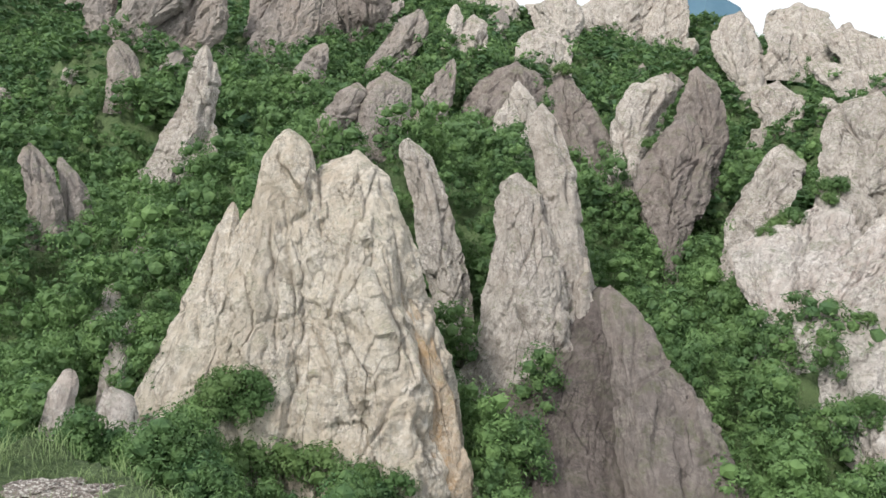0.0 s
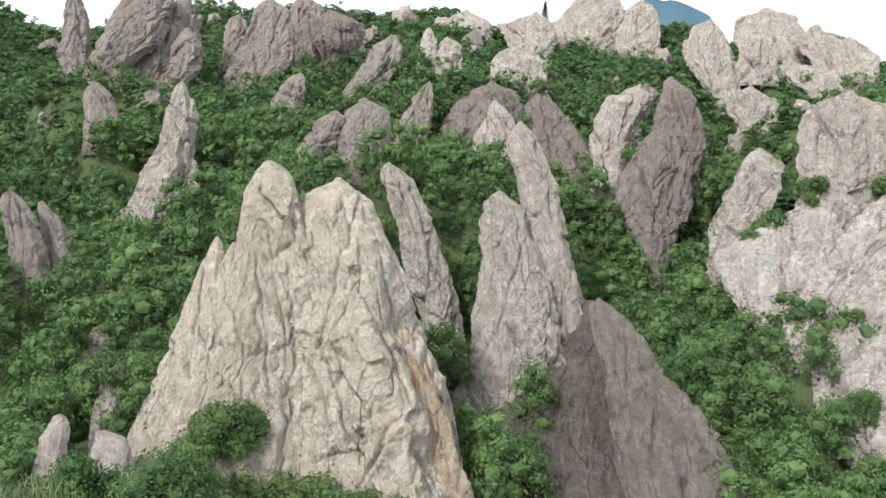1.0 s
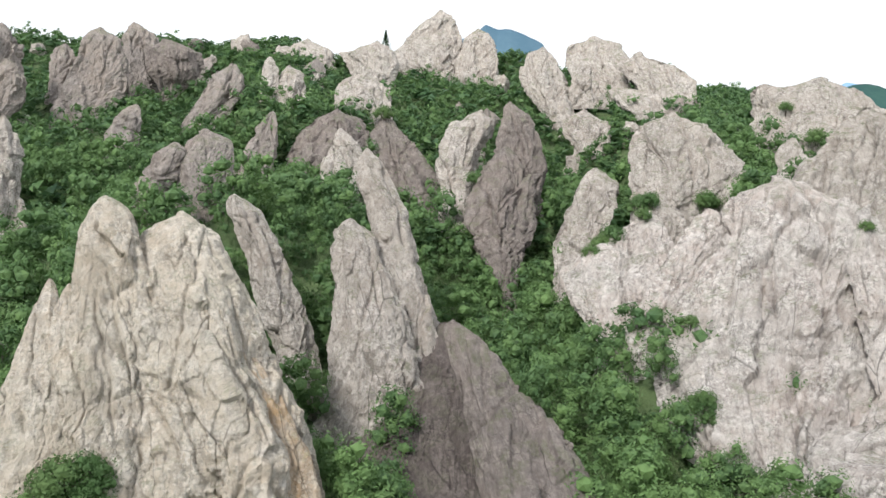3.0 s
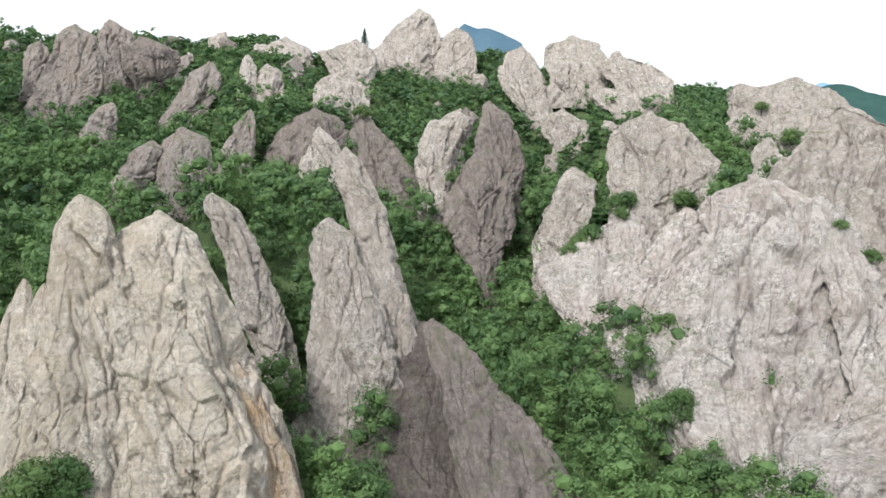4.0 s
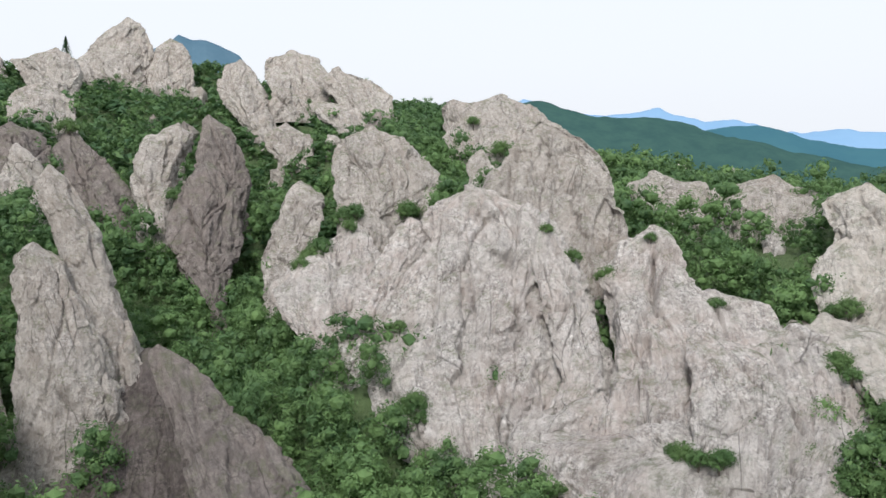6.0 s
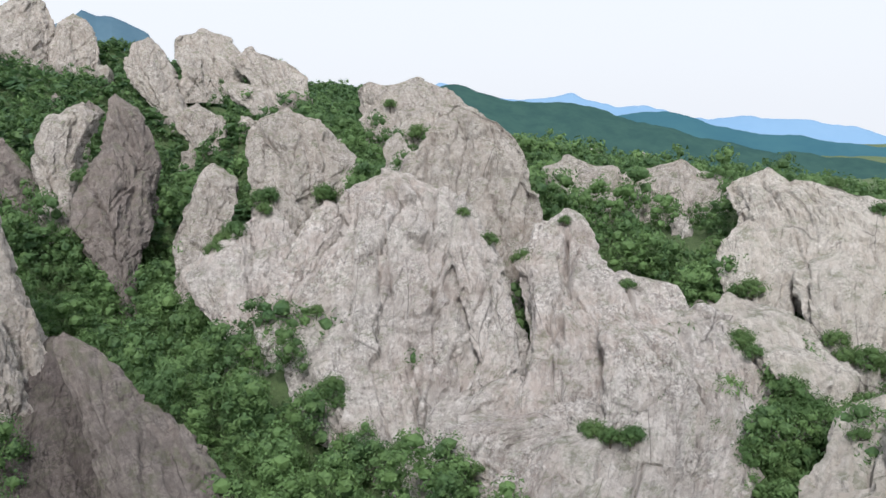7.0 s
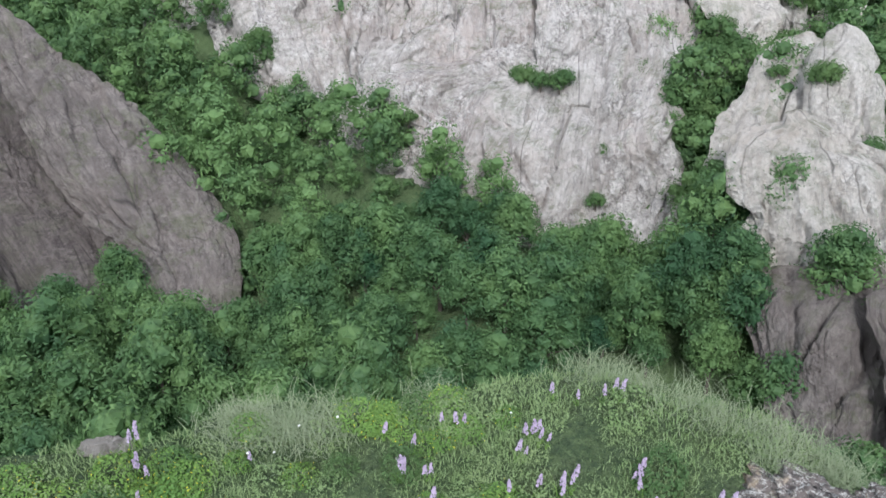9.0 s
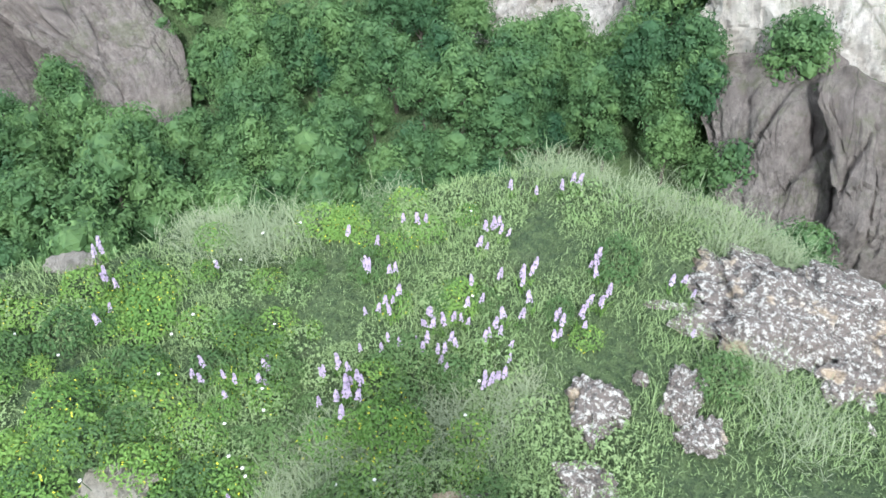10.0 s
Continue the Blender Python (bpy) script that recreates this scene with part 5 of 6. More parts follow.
def make_tree(seed, width, height, label, leaves=None, name="tree"):
    rng = np.random.default_rng(seed)
    tree = tagged(new(name), label, "tree", "trees in the ravine")
    top = height * 0.7
    limbs = [tube([(0, 0, -1.2), (0.1, 0.05, height * 0.25), (rng.uniform(-.3, .3), rng.uniform(-.3, .3), top)], (0.2, 0.15, 0.05), 7)]
    for k in range(5):
        a = k * 1.256 + rng.uniform(-.4, .4)
        z0 = height * rng.uniform(0.22, 0.42)
        limbs.append(tube([(0.05, 0, z0), (math.cos(a) * width * .16, math.sin(a) * width * .16, z0 + height * .16), (math.cos(a) * width * .33, math.sin(a) * width * .33, z0 + height * .26)], (0.09, 0.06, 0.025), 5))
    v, f = joined(limbs)
    trunk = new("trunk", mesh_of("trunk", v, f, BARK))
    trunk.parent = tree
    v, f = crown_mesh("crown", rng, width, height, height * 0.22, 24, 150, 0.32, LEAF, ICO1, False)
    crown = new("crown", mesh_of("crown", v, f, leaves or LEAF, smooth=False))
    crown.parent = tree
    return tree


CLEAR = [(polar(52.4, 142, 0), 4), (polar(2.6, 134, 0), 4), (polar(52.5, 140, 0), 6), (polar(24, 172, 0), 8), (polar(50, 170, 0), 4)]


TREE_SPOTS = []


# where the wood ends at the foot of the big wall: bearing, distance, and how far the bare rock goes on
WOOD_EDGE = np.array([(20, 152, 5), (22.4, 133, 5), (25, 126, 5), (27, 109, 5), (28.4, 100, 5), (31.3, 95, 5), (38.8, 88, 5), (46, 84, 5), (48.6, 77, 5), (55.4, 75, 5), (57.5, 73, 5), (58.5, 72, 3), (65.3, 72, 3), (66, 72, 5), (71.8, 69.5, 5), (76, 67, 5), (80, 66, 5)])


# the same for the foot of the dark slab
SLAB_EDGE = np.array([(8, 79, 24), (11, 77, 28), (15, 75.5, 26), (17.4, 71, 22), (19.5, 66, 18), (22, 61, 15), (24, 62, 13), (25.6, 66, 5)])


def bare_foot(x, y, table):
    az, r = np.degrees(np.arctan2(x, y)), np.hypot(x, y)
    edge, deep = np.interp(az, table[:, 0], table[:, 1]), np.interp(az, table[:, 0], table[:, 2])
    return (az > table[0, 0]) & (az < table[-1, 0]) & (r > edge - 1) & (r < edge + deep)


def spots(rng, az0, az1, r0, r1, gap, margin=0.4, bare=True):
    """Uneven places on the wooded ground, about a gap apart."""
    n = int(math.radians(az1 - az0) * (r1**2 - r0**2) / 2 / (gap * gap * 0.40))
    az = np.radians(rng.uniform(az0, az1, n))
    r = np.sqrt(rng.uniform(r0**2, r1**2, n))
    x, y = np.sin(az) * r, np.cos(az) * r
    keep = np.ones(n, bool)
    cell, seen = gap, {}
    for i in range(n):
        cx, cy = int(x[i] // cell), int(y[i] // cell)
        near = [q for a in (-1, 0, 1) for b in (-1, 0, 1) for q in seen.get((cx + a, cy + b), ())]
        if any((x[i] - x[j]) ** 2 + (y[i] - y[j]) ** 2 < (gap * 0.72) ** 2 for j in near):
            keep[i] = False
        else:
            seen.setdefault((cx, cy), []).append(i)
    for c, rad in CLEAR:
        keep &= (x - c[0]) ** 2 + (y - c[1]) ** 2 > rad**2
    x, y = x[keep], y[keep]
    z = ground_z(x, y)
    ok = ~inside_rock(x, y, z, margin) & ~(bare_foot(x, y, WOOD_EDGE) & bare) & ~bare_foot(x, y, SLAB_EDGE)
    TREE_SPOTS.append(np.stack([x[ok], y[ok]], 1))
    return x[ok], y[ok], z[ok]


def build_near_trees():
    rng = np.random.default_rng(11)
    kinds = [make_tree(100 + k, w, h, lab) for k, (w, h, lab) in enumerate((
        (5.4, 8.4, "broad-crowned green oak growing in the ravine"), (4.6, 7.8, "dense dark green hornbeam in the ravine"),
        (6.2, 9.0, "large rounded green tree on the ravine floor"), (4.2, 6.8, "small fresh green tree beneath the rocks"),
        (5.0, 8.6, "full green tree with a lumpy crown in the ravine")))]
    x, y, z = spots(rng, -33, 84, 34, 104, 3.6)
    more = spots(rng, 51, 67, 59, 71, 3.0, -0.5, bare=False)
    x, y, z = (np.concatenate(c) for c in zip((x, y, z), more))
    order = np.argsort(np.hypot(x, y))[:230]
    used = set()
    for i in order:
        k = int(rng.integers(len(kinds)))
        s = rng.uniform(0.6, 1.25)
        m = pose(x[i], y[i], z[i] - 0.2, rng.uniform(-5, 5), rng.uniform(-5, 5), rng.uniform(0, 360))
        if k in used:
            t = copy_thing(kinds[k], m)
        else:
            t = kinds[k]
            t.matrix_basis = m
            used.add(k)
        t.scale = (s, s, s * rng.uniform(0.85, 1.1))
    for k in range(len(kinds)):
        if k not in used:
            kinds[k].location = (x[order[k]], y[order[k]], z[order[k]])
    rest = np.argsort(np.hypot(x, y))[230:]
    return x[rest], y[rest], z[rest]


def build_woods(extra):
    """The wood that covers the far slopes, too many trees to count."""
    rng = np.random.default_rng(5)
    protos = {}
    for tier, (lobes, per, size, core) in enumerate(((8, 46, 0.50, ICO1), (3, 22, 0.90, ICO1), (11, 100, 0.36, ICO1))):
        for k in range(6):
            w, h = rng.uniform(4.4, 6.4), rng.uniform(5.8, 8.6)
            protos[tier, k] = crown_mesh("c", rng, w, h, 0.3, lobes, per, size, LEAF_FAR, core, False)
    sets = [(spots(rng, -32, 72, 104, 205, 3.5), 0), (spots(rng, -32, 70, 205, 370, 4.2), 1), (extra, 2)]
    for (x, y, z), tier in sets:
        vs, fs, tones, base = [], [], [], 0
        for i in range(len(x)):
            v, f = protos[tier, int(rng.integers(6))]
            tones.append(np.full(len(v), 0.6 * rng.uniform() ** 2.2))
            a, s = rng.uniform(0, 6.28), 0.65 + 0.75 * rng.uniform() ** 1.3
            m = np.array([[math.cos(a), -math.sin(a), 0], [math.sin(a), math.cos(a), 0], [0, 0, rng.uniform(.8, 1.15)]]) * s
            m = m * float(np.clip(1 - (math.hypot(x[i], y[i]) - 220) / 220, 0.5, 1))
            vs.append(v @ m.T + (x[i], y[i], z[i] - 0.3))
            fs.append(f + base)
            base += len(v)
        ob = new("woods", mesh_of("woods", np.concatenate(vs), np.concatenate(fs), LEAF_FAR, smooth=False, tone=np.concatenate(tones)))
        tagged(ob, "dense green broadleaf wood and scrub covering the slopes", "woods", kind="stuff")


def build_undergrowth():
    """Low scrub that fills the gaps between the trees, finer near by."""
    rng = np.random.default_rng(15)
    trees = np.concatenate(TREE_SPOTS)
    for r0, r1, gap, lobes, per, size in ((30, 160, 2.5, 3, 14, 0.62), (160, 360, 2.9, 1, 16, 1.0)):
        x, y, z = spots(rng, -33, 84 if r0 < 100 else 70, r0, r1, gap, 0.5, bare=False)
        if r0 < 100:
            near = np.array([((trees[:, 0] - a) ** 2 + (trees[:, 1] - b) ** 2).min() for a, b in zip(x, y)])
            ok = near > 2.1**2
            x, y, z = x[ok], y[ok], z[ok]
        protos = [crown_mesh("c", rng, 3.0, 2.0, 0.1, lobes, per, size, LEAF_FAR, ICO1, False) for k in range(5)]
        if lobes == 1:
            protos = [(v * np.array([2.4, 2.4, 1.6]), f) for v, f in protos]
        vs, fs, base = [], [], 0
        for i in range(len(x)):
            v, f = protos[int(rng.integers(5))]
            a, s = rng.uniform(0, 6.28), rng.uniform(0.6, 1.3)
            m = np.array([[math.cos(a), -math.sin(a), 0], [math.sin(a), math.cos(a), 0], [0, 0, 1]]) * s
            vs.append(v @ m.T + (x[i], y[i], z[i] - 0.2))
            fs.append(f + base)
            base += len(v)
        ob = new("scrub", mesh_of("scrub", np.concatenate(vs), np.concatenate(fs), LEAF_FAR, smooth=False))
        tagged(ob, "low green scrub between the trees of the ravine" if r0 < 100 else "low green scrub on the upper slopes", "scrub", kind="stuff")


build_woods(build_near_trees())
build_undergrowth()


# ---- distant mountains ----
def far_ridge(name, dist, deep, crest, material, label, seed, low=-160):
    """A distant ridge: crest is rows of (bearing, height)."""
    c = np.array(crest, float)
    az = np.linspace(c[0, 0], c[-1, 0], 260)
    top = np.interp(az, c[:, 0], c[:, 1])
    k = np.linspace(-1, 1, 29)[:, None]
    r = dist + deep * k + 0 * az
    x, y = r * np.sin(np.radians(az)), r * np.cos(np.radians(az))
    p = np.stack([x.ravel(), y.ravel(), 0 * x.ravel()], 1)
    z = low + (top - low) * (1 - np.abs(k) ** 1.2)
    z = z + dist * 0.004 * fbm(p / (dist * 0.05), 4, seed).reshape(z.shape)
    ob = new(name, mesh_of(name, np.stack([x.ravel(), y.ravel(), z.ravel()], 1), grid_faces(len(az), 29, False), material))
    tagged(ob, label, "mountain", kind="structure")


# bluer and paler with distance: haze put into the colours, lifted by emission
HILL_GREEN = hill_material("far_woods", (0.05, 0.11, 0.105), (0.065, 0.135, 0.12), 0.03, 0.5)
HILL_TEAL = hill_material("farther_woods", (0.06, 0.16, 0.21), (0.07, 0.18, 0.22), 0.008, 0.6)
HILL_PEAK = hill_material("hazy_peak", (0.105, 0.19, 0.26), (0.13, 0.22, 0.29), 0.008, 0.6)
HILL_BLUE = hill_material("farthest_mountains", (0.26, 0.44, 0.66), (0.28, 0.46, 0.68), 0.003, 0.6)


# ---- small outcrops scattered over the upper slopes ----
def small_outcrop(seed, material):
    """A knobbly outcrop about 4 m wide."""
    v, f = ico(3)
    sides = np.random.default_rng(seed).normal(size=(9, 3))
    sides /= np.linalg.norm(sides, axis=1, keepdims=True)
    d = np.full(len(v), 1.25)
    for k in sides:
        cs = v @ k
        d = np.minimum(d, np.where(cs > 0.2, 0.9 / np.maximum(cs, 0.2), 1.25))
    q = v * 2.0 + seed * 9.1
    d += 0.16 * fbm(q, 3, seed) + 0.08 * fbm(q * 4, 2, seed + 5)
    val, gap, lean = cells(q / np.array([0.8, 0.8, 1.8]), seed + 7)
    d += 0.08 * val - 0.12 * np.clip(1 - gap / 0.12, 0, 1)
    v = v * d[:, None] * np.array([2.2, 1.6, 2.0])
    return mesh_of("outcrop", v, f, material, smooth=False, grain=v + 13.0 * seed)


def build_outcrops():
    rng = np.random.default_rng(91)
    meshes = [small_outcrop(k, m) for k, m in enumerate((ROCK_FAR, ROCK_GREY, ROCK_FAR, ROCK_FAR, ROCK_BROWN))]
    zones = ((-6, 9, 270, 325, 20), (-30, -5, 190, 340, 16), (12, 30, 215, 345, 24), (42, 66, 185, 290, 16), (-5, 8, 180, 280, 10), (54, 70, 95, 160, 8), (-27, -16, 90, 170, 8))
    for az0, az1, r0, r1, count in zones:
        for n in range(count):
            az, r = radians(rng.uniform(az0, az1)), rng.uniform(r0, r1)
            x, y = math.sin(az) * r, math.cos(az) * r
            z = float(ground_z(x, y)[0])
            s = rng.uniform(0.6, 1.5) * (0.7 + r / 500)
            ob = new("outcrop", meshes[int(rng.integers(len(meshes)))])
            ob.matrix_basis = pose(x, y, z + 0.5 * s, rng.uniform(-20, 20), rng.uniform(-20, 20), rng.uniform(0, 360)) @ Matrix.Diagonal((s, s * rng.uniform(0.8, 1.2), s * rng.uniform(0.9, 1.9), 1))
            tagged(ob, "small weathered outcrop between bushes on the slope", "rock", "outcrops on the slopes")


build_outcrops()


def conifer(place, height):
    """A small dark pine: trunk, and whorls of drooping sprays."""
    rng = np.random.default_rng(8)
    ob = tagged(new("conifer"), "small dark conifer standing on the skyline ridge", "tree")
    ob.location = place
    tr = new("trunk", mesh_of("trunk", *tube([(0, 0, -1), (0, 0, height * 0.5), (0, 0, height)], (0.22, 0.14, 0.03), 6), BARK))
    tr.parent = ob
    n = 900
    u = rng.uniform(0, 1, n) ** 0.8
    a = rng.uniform(0, 6.28, n)
    r = (1 - u) * height * 0.36 * rng.uniform(0.3, 1.0, n)
    p = np.stack([np.cos(a) * r, np.sin(a) * r, height * (0.1 + 0.9 * u) - 0.3 * r], 1)
    out = np.stack([np.cos(a), np.sin(a), -0.35 + 0 * a], 1)
    side = np.cross(out, (0, 0, 1.0))
    s = 0.45 * rng.uniform(0.6, 1.2, n)[:, None]
    q = np.stack([p - out * s, p - side * s * 0.4, p + out * s, p + side * s * 0.4], 1).reshape(-1, 3)
    cr = new("crown", mesh_of("crown", q, np.arange(4 * n).reshape(-1, 4), LEAF_FAR, smooth=False))
    cr.parent = ob


conifer((40.8, 322.4, 30.8), 8.0)


# ---- bushes in the clefts and on the ledges of the rocks ----
BUSHES = {}


def bush(place, radius, seed):
    """A low leafy bush, wider than high."""
    k = seed % 4
    if k not in BUSHES:
        rng = np.random.default_rng(300 + k)
        ob = tagged(new("bush"), "low green bush rooted in a rock cleft", "bush", "bushes on the rocks")
        v, f = crown_mesh("foliage", rng, 2.3, 1.3, 0.1, 12, 110, 0.15, LEAF_BUSH, ICO1, False)
        fo = new("foliage", mesh_of("foliage", v, f, LEAF_BUSH, smooth=False))
        fo.parent = ob
        st = [tube([(0, 0, -0.6), (0.1 * math.cos(a), 0.1 * math.sin(a), 0.3), (0.5 * math.cos(a), 0.5 * math.sin(a), 0.9)], (0.06, 0.04, 0.02), 5) for a in (0.3, 1.7, 3.1, 4.6)]
        sm = new("woody_stem", mesh_of("woody_stem", *joined(st), BARK))
        sm.parent = ob
        BUSHES[k] = ob
        ob.matrix_basis = pose(*place, 0, 0, seed * 67)
    else:
        ob = copy_thing(BUSHES[k], pose(*place, 0, 0, seed * 67))
    ob.scale = (radius, radius, radius)


bush((49.7, 119.8, -15.4), 2.0, 0)
bush((73.1, 169.7, -19.3), 2.8, 1)
bush((60.3, 134.3, -12.5), 2.2, 2)
bush((61.5, 132.6, -11.2), 1.8, 3)
bush((76.7, 181.0, -14.4), 2.6, 4)
bush((48.0, 119.7, -16.5), 1.8, 5)
bush((78.6, 178.8, -13.3), 2.1, 6)
bush((45.2, 116.7, -17.1), 1.4, 7)
bush((54.9, 120.5, -12.0), 1.4, 8)
bush((72.1, 173.7, -19.1), 2.2, 9)
bush((72.5, 133.4, -11.8), 2.2, 10)
bush((102.9, 147.9, -1.4), 2.5, 11)
bush((93.1, 108.3, -20.0), 2.6, 12)
bush((75.2, 90.5, -14.8), 1.4, 13)
bush((78.1, 86.5, -17.4), 1.6, 14)
bush((96.5, 62.5, -20.0), 1.8, 15)
bush((96.1, 64.3, -20.4), 1.4, 16)
bush((86.1, 56.8, -23.8), 1.6, 17)
bush((83.5, 53.3, -23.9), 1.1, 18)
bush((50.2, 94.9, -22.5), 1.0, 19)
bush((47.0, 85.2, -29.7), 1.5, 20)
bush((47.2, 87.0, -31.9), 1.2, 21)
bush((47.0, 83.5, -31.2), 1.1, 22)
bush((51.0, 76.2, -35.3), 1.0, 23)
bush((62.6, 57.9, -30.5), 1.6, 24)
bush((62.4, 55.3, -29.9), 1.2, 25)
bush((63.5, 53.7, -29.8), 1.2, 26)
bush((73.4, 50.5, -30.2), 1.4, 27)
bush((51.7, 63.9, -33.7), 1.0, 28)
bush((71.0, 91.1, -10.5), 1.0, 29)
bush((85.3, 85.7, -11.9), 0.9, 30)
bush((103.5, 112.5, -18.2), 1.1, 31)
bush((82.2, 47.7, -27.1), 1.9, 32)
bush((82.4, 45.7, -29.3), 2.5, 33)
bush((82.1, 48.3, -32.6), 2.9, 34)
bush((74.0, 46.4, -32.6), 2.4, 35)
bush((79.3, 44.5, -33.9), 2.8, 36)
bush((83.1, 44.3, -31.8), 1.8, 37)
bush((87.9, 44.4, -28.5), 1.5, 38)
bush((76.3, 44.5, -35.0), 2.5, 39)
bush((74.4, 46.1, -35.6), 2.1, 40)
bush((95.4, 50.1, -23.9), 1.6, 41)
bush((95.6, 46.1, -25.8), 2.0, 42)
bush((104.0, 160.5, 5.7), 1.5, 43)
bush((83.1, 71.8, -19.0), 1.1, 44)
bush((120.9, 58.5, -10.5), 1.6, 45)
bush((124.7, 67.5, -7.0), 1.2, 46)
bush((73.1, 46.6, -32.0), 2.0, 47)
bush((86.2, 51.5, -34.1), 2.6, 48)
bush((81.9, 46.6, -28.9), 2.1, 49)
bush((75.8, 45.2, -34.9), 2.2, 50)
bush((73.7, 43.8, -37.4), 2.0, 51)
bush((66.0, 36.1, -36.1), 2.6, 52)
bush((65.1, 32.3, -34.8), 2.4, 53)
bush((64.3, 33.4, -38.8), 2.4, 54)
bush((64.4, 35.9, -38.3), 2.0, 55)
bush((65.8, 31.4, -38.0), 1.8, 56)
bush((75.7, 32.1, -26.2), 1.6, 57)
bush((85.7, 56.4, -24.2), 1.5, 58)
bush((101.8, 46.7, -27.8), 1.9, 59)
bush((94.5, 48.3, -25.3), 1.5, 60)
bush((68.6, 26.8, -33.2), 2.2, 61)
bush((63.6, 23.6, -35.0), 2.1, 62)
bush((59.7, 24.2, -35.7), 1.6, 63)
bush((62.3, 58.4, -30.3), 1.2, 64)
bush((63.9, 53.5, -29.3), 1.1, 65)
bush((60.4, 45.1, -38.9), 1.0, 66)
bush((63.8, 47.2, -35.1), 0.9, 67)
bush((76.9, 37.5, -27.3), 1.0, 68)
bush((71.5, 32.2, -31.1), 1.0, 69)
bush((69.3, 29.4, -31.6), 1.1, 70)
bush((67.7, 31.4, -33.1), 1.0, 71)
bush((-19.1, 74.4, -30.3), 2.5, 72)
bush((-17.1, 75.2, -29.6), 2.0, 73)
bush((-20.6, 73.0, -31.3), 2.0, 74)
bush((-17.2, 73.6, -31.8), 2.0, 75)
bush((-21.4, 72.5, -32.1), 1.5, 76)
bush((-16.0, 74.6, -30.4), 1.4, 77)
bush((-13.2, 73.2, -36.8), 2.6, 78)
bush((-9.7, 71.3, -36.1), 2.6, 79)
bush((-5.5, 70.6, -36.4), 2.2, 80)
bush((-16.7, 72.3, -36.1), 2.5, 81)
bush((-21.2, 71.3, -36.1), 2.2, 82)
bush((-2.4, 71.0, -36.6), 1.9, 83)
bush((53.1, 221.2, -8.5), 2.8, 84)
bush((57.0, 228.3, -5.9), 2.5, 85)
bush((38.8, 165.5, -9.4), 1.8, 86)
bush((72.8, 133.3, -11.7), 1.6, 87)
bush((47.1, 87.2, -31.9), 1.8, 88)
bush((47.0, 84.5, -30.2), 1.4, 89)
bush((50.7, 76.4, -35.5), 1.2, 90)
bush((24.5, 197.5, 3.6), 2.4, 91)
bush((21.4, 219.7, 3.8), 2.4, 92)
bush((64.0, 24.3, -34.4), 1.8, 93)
bush((63.7, 21.6, -36.3), 1.6, 94)
bush((60.1, 20.2, -36.7), 1.2, 95)
bush((72.0, 25.0, -30.4), 1.6, 96)
bush((70.4, 23.8, -31.5), 1.4, 97)
bush((75.5, 32.6, -26.1), 1.2, 98)
bush((65.5, 32.9, -34.2), 2.1, 99)
bush((65.5, 37.6, -37.8), 2.1, 100)
bush((64.8, 34.0, -37.7), 1.9, 101)
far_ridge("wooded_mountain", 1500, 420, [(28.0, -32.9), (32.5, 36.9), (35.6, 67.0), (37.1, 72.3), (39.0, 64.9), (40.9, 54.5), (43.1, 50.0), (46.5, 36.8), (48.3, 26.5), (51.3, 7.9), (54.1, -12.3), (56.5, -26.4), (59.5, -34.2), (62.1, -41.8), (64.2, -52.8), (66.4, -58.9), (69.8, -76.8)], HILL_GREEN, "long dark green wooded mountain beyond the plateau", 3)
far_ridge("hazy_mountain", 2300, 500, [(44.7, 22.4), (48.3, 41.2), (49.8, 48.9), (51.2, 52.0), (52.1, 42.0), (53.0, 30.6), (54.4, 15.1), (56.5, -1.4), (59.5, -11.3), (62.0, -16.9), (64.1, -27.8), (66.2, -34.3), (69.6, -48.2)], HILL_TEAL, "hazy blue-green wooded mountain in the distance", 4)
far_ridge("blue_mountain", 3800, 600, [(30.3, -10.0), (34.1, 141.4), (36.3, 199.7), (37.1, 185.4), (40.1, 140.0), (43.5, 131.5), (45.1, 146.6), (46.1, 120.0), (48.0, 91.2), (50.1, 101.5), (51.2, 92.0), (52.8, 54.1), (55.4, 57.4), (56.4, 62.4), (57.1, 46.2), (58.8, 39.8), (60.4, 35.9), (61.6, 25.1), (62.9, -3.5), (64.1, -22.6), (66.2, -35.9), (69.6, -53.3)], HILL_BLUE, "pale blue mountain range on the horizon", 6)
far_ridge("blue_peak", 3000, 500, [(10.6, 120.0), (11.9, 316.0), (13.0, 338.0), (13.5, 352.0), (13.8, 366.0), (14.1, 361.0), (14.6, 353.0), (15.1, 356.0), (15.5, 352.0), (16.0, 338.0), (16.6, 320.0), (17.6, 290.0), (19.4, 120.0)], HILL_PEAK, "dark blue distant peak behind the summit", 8)


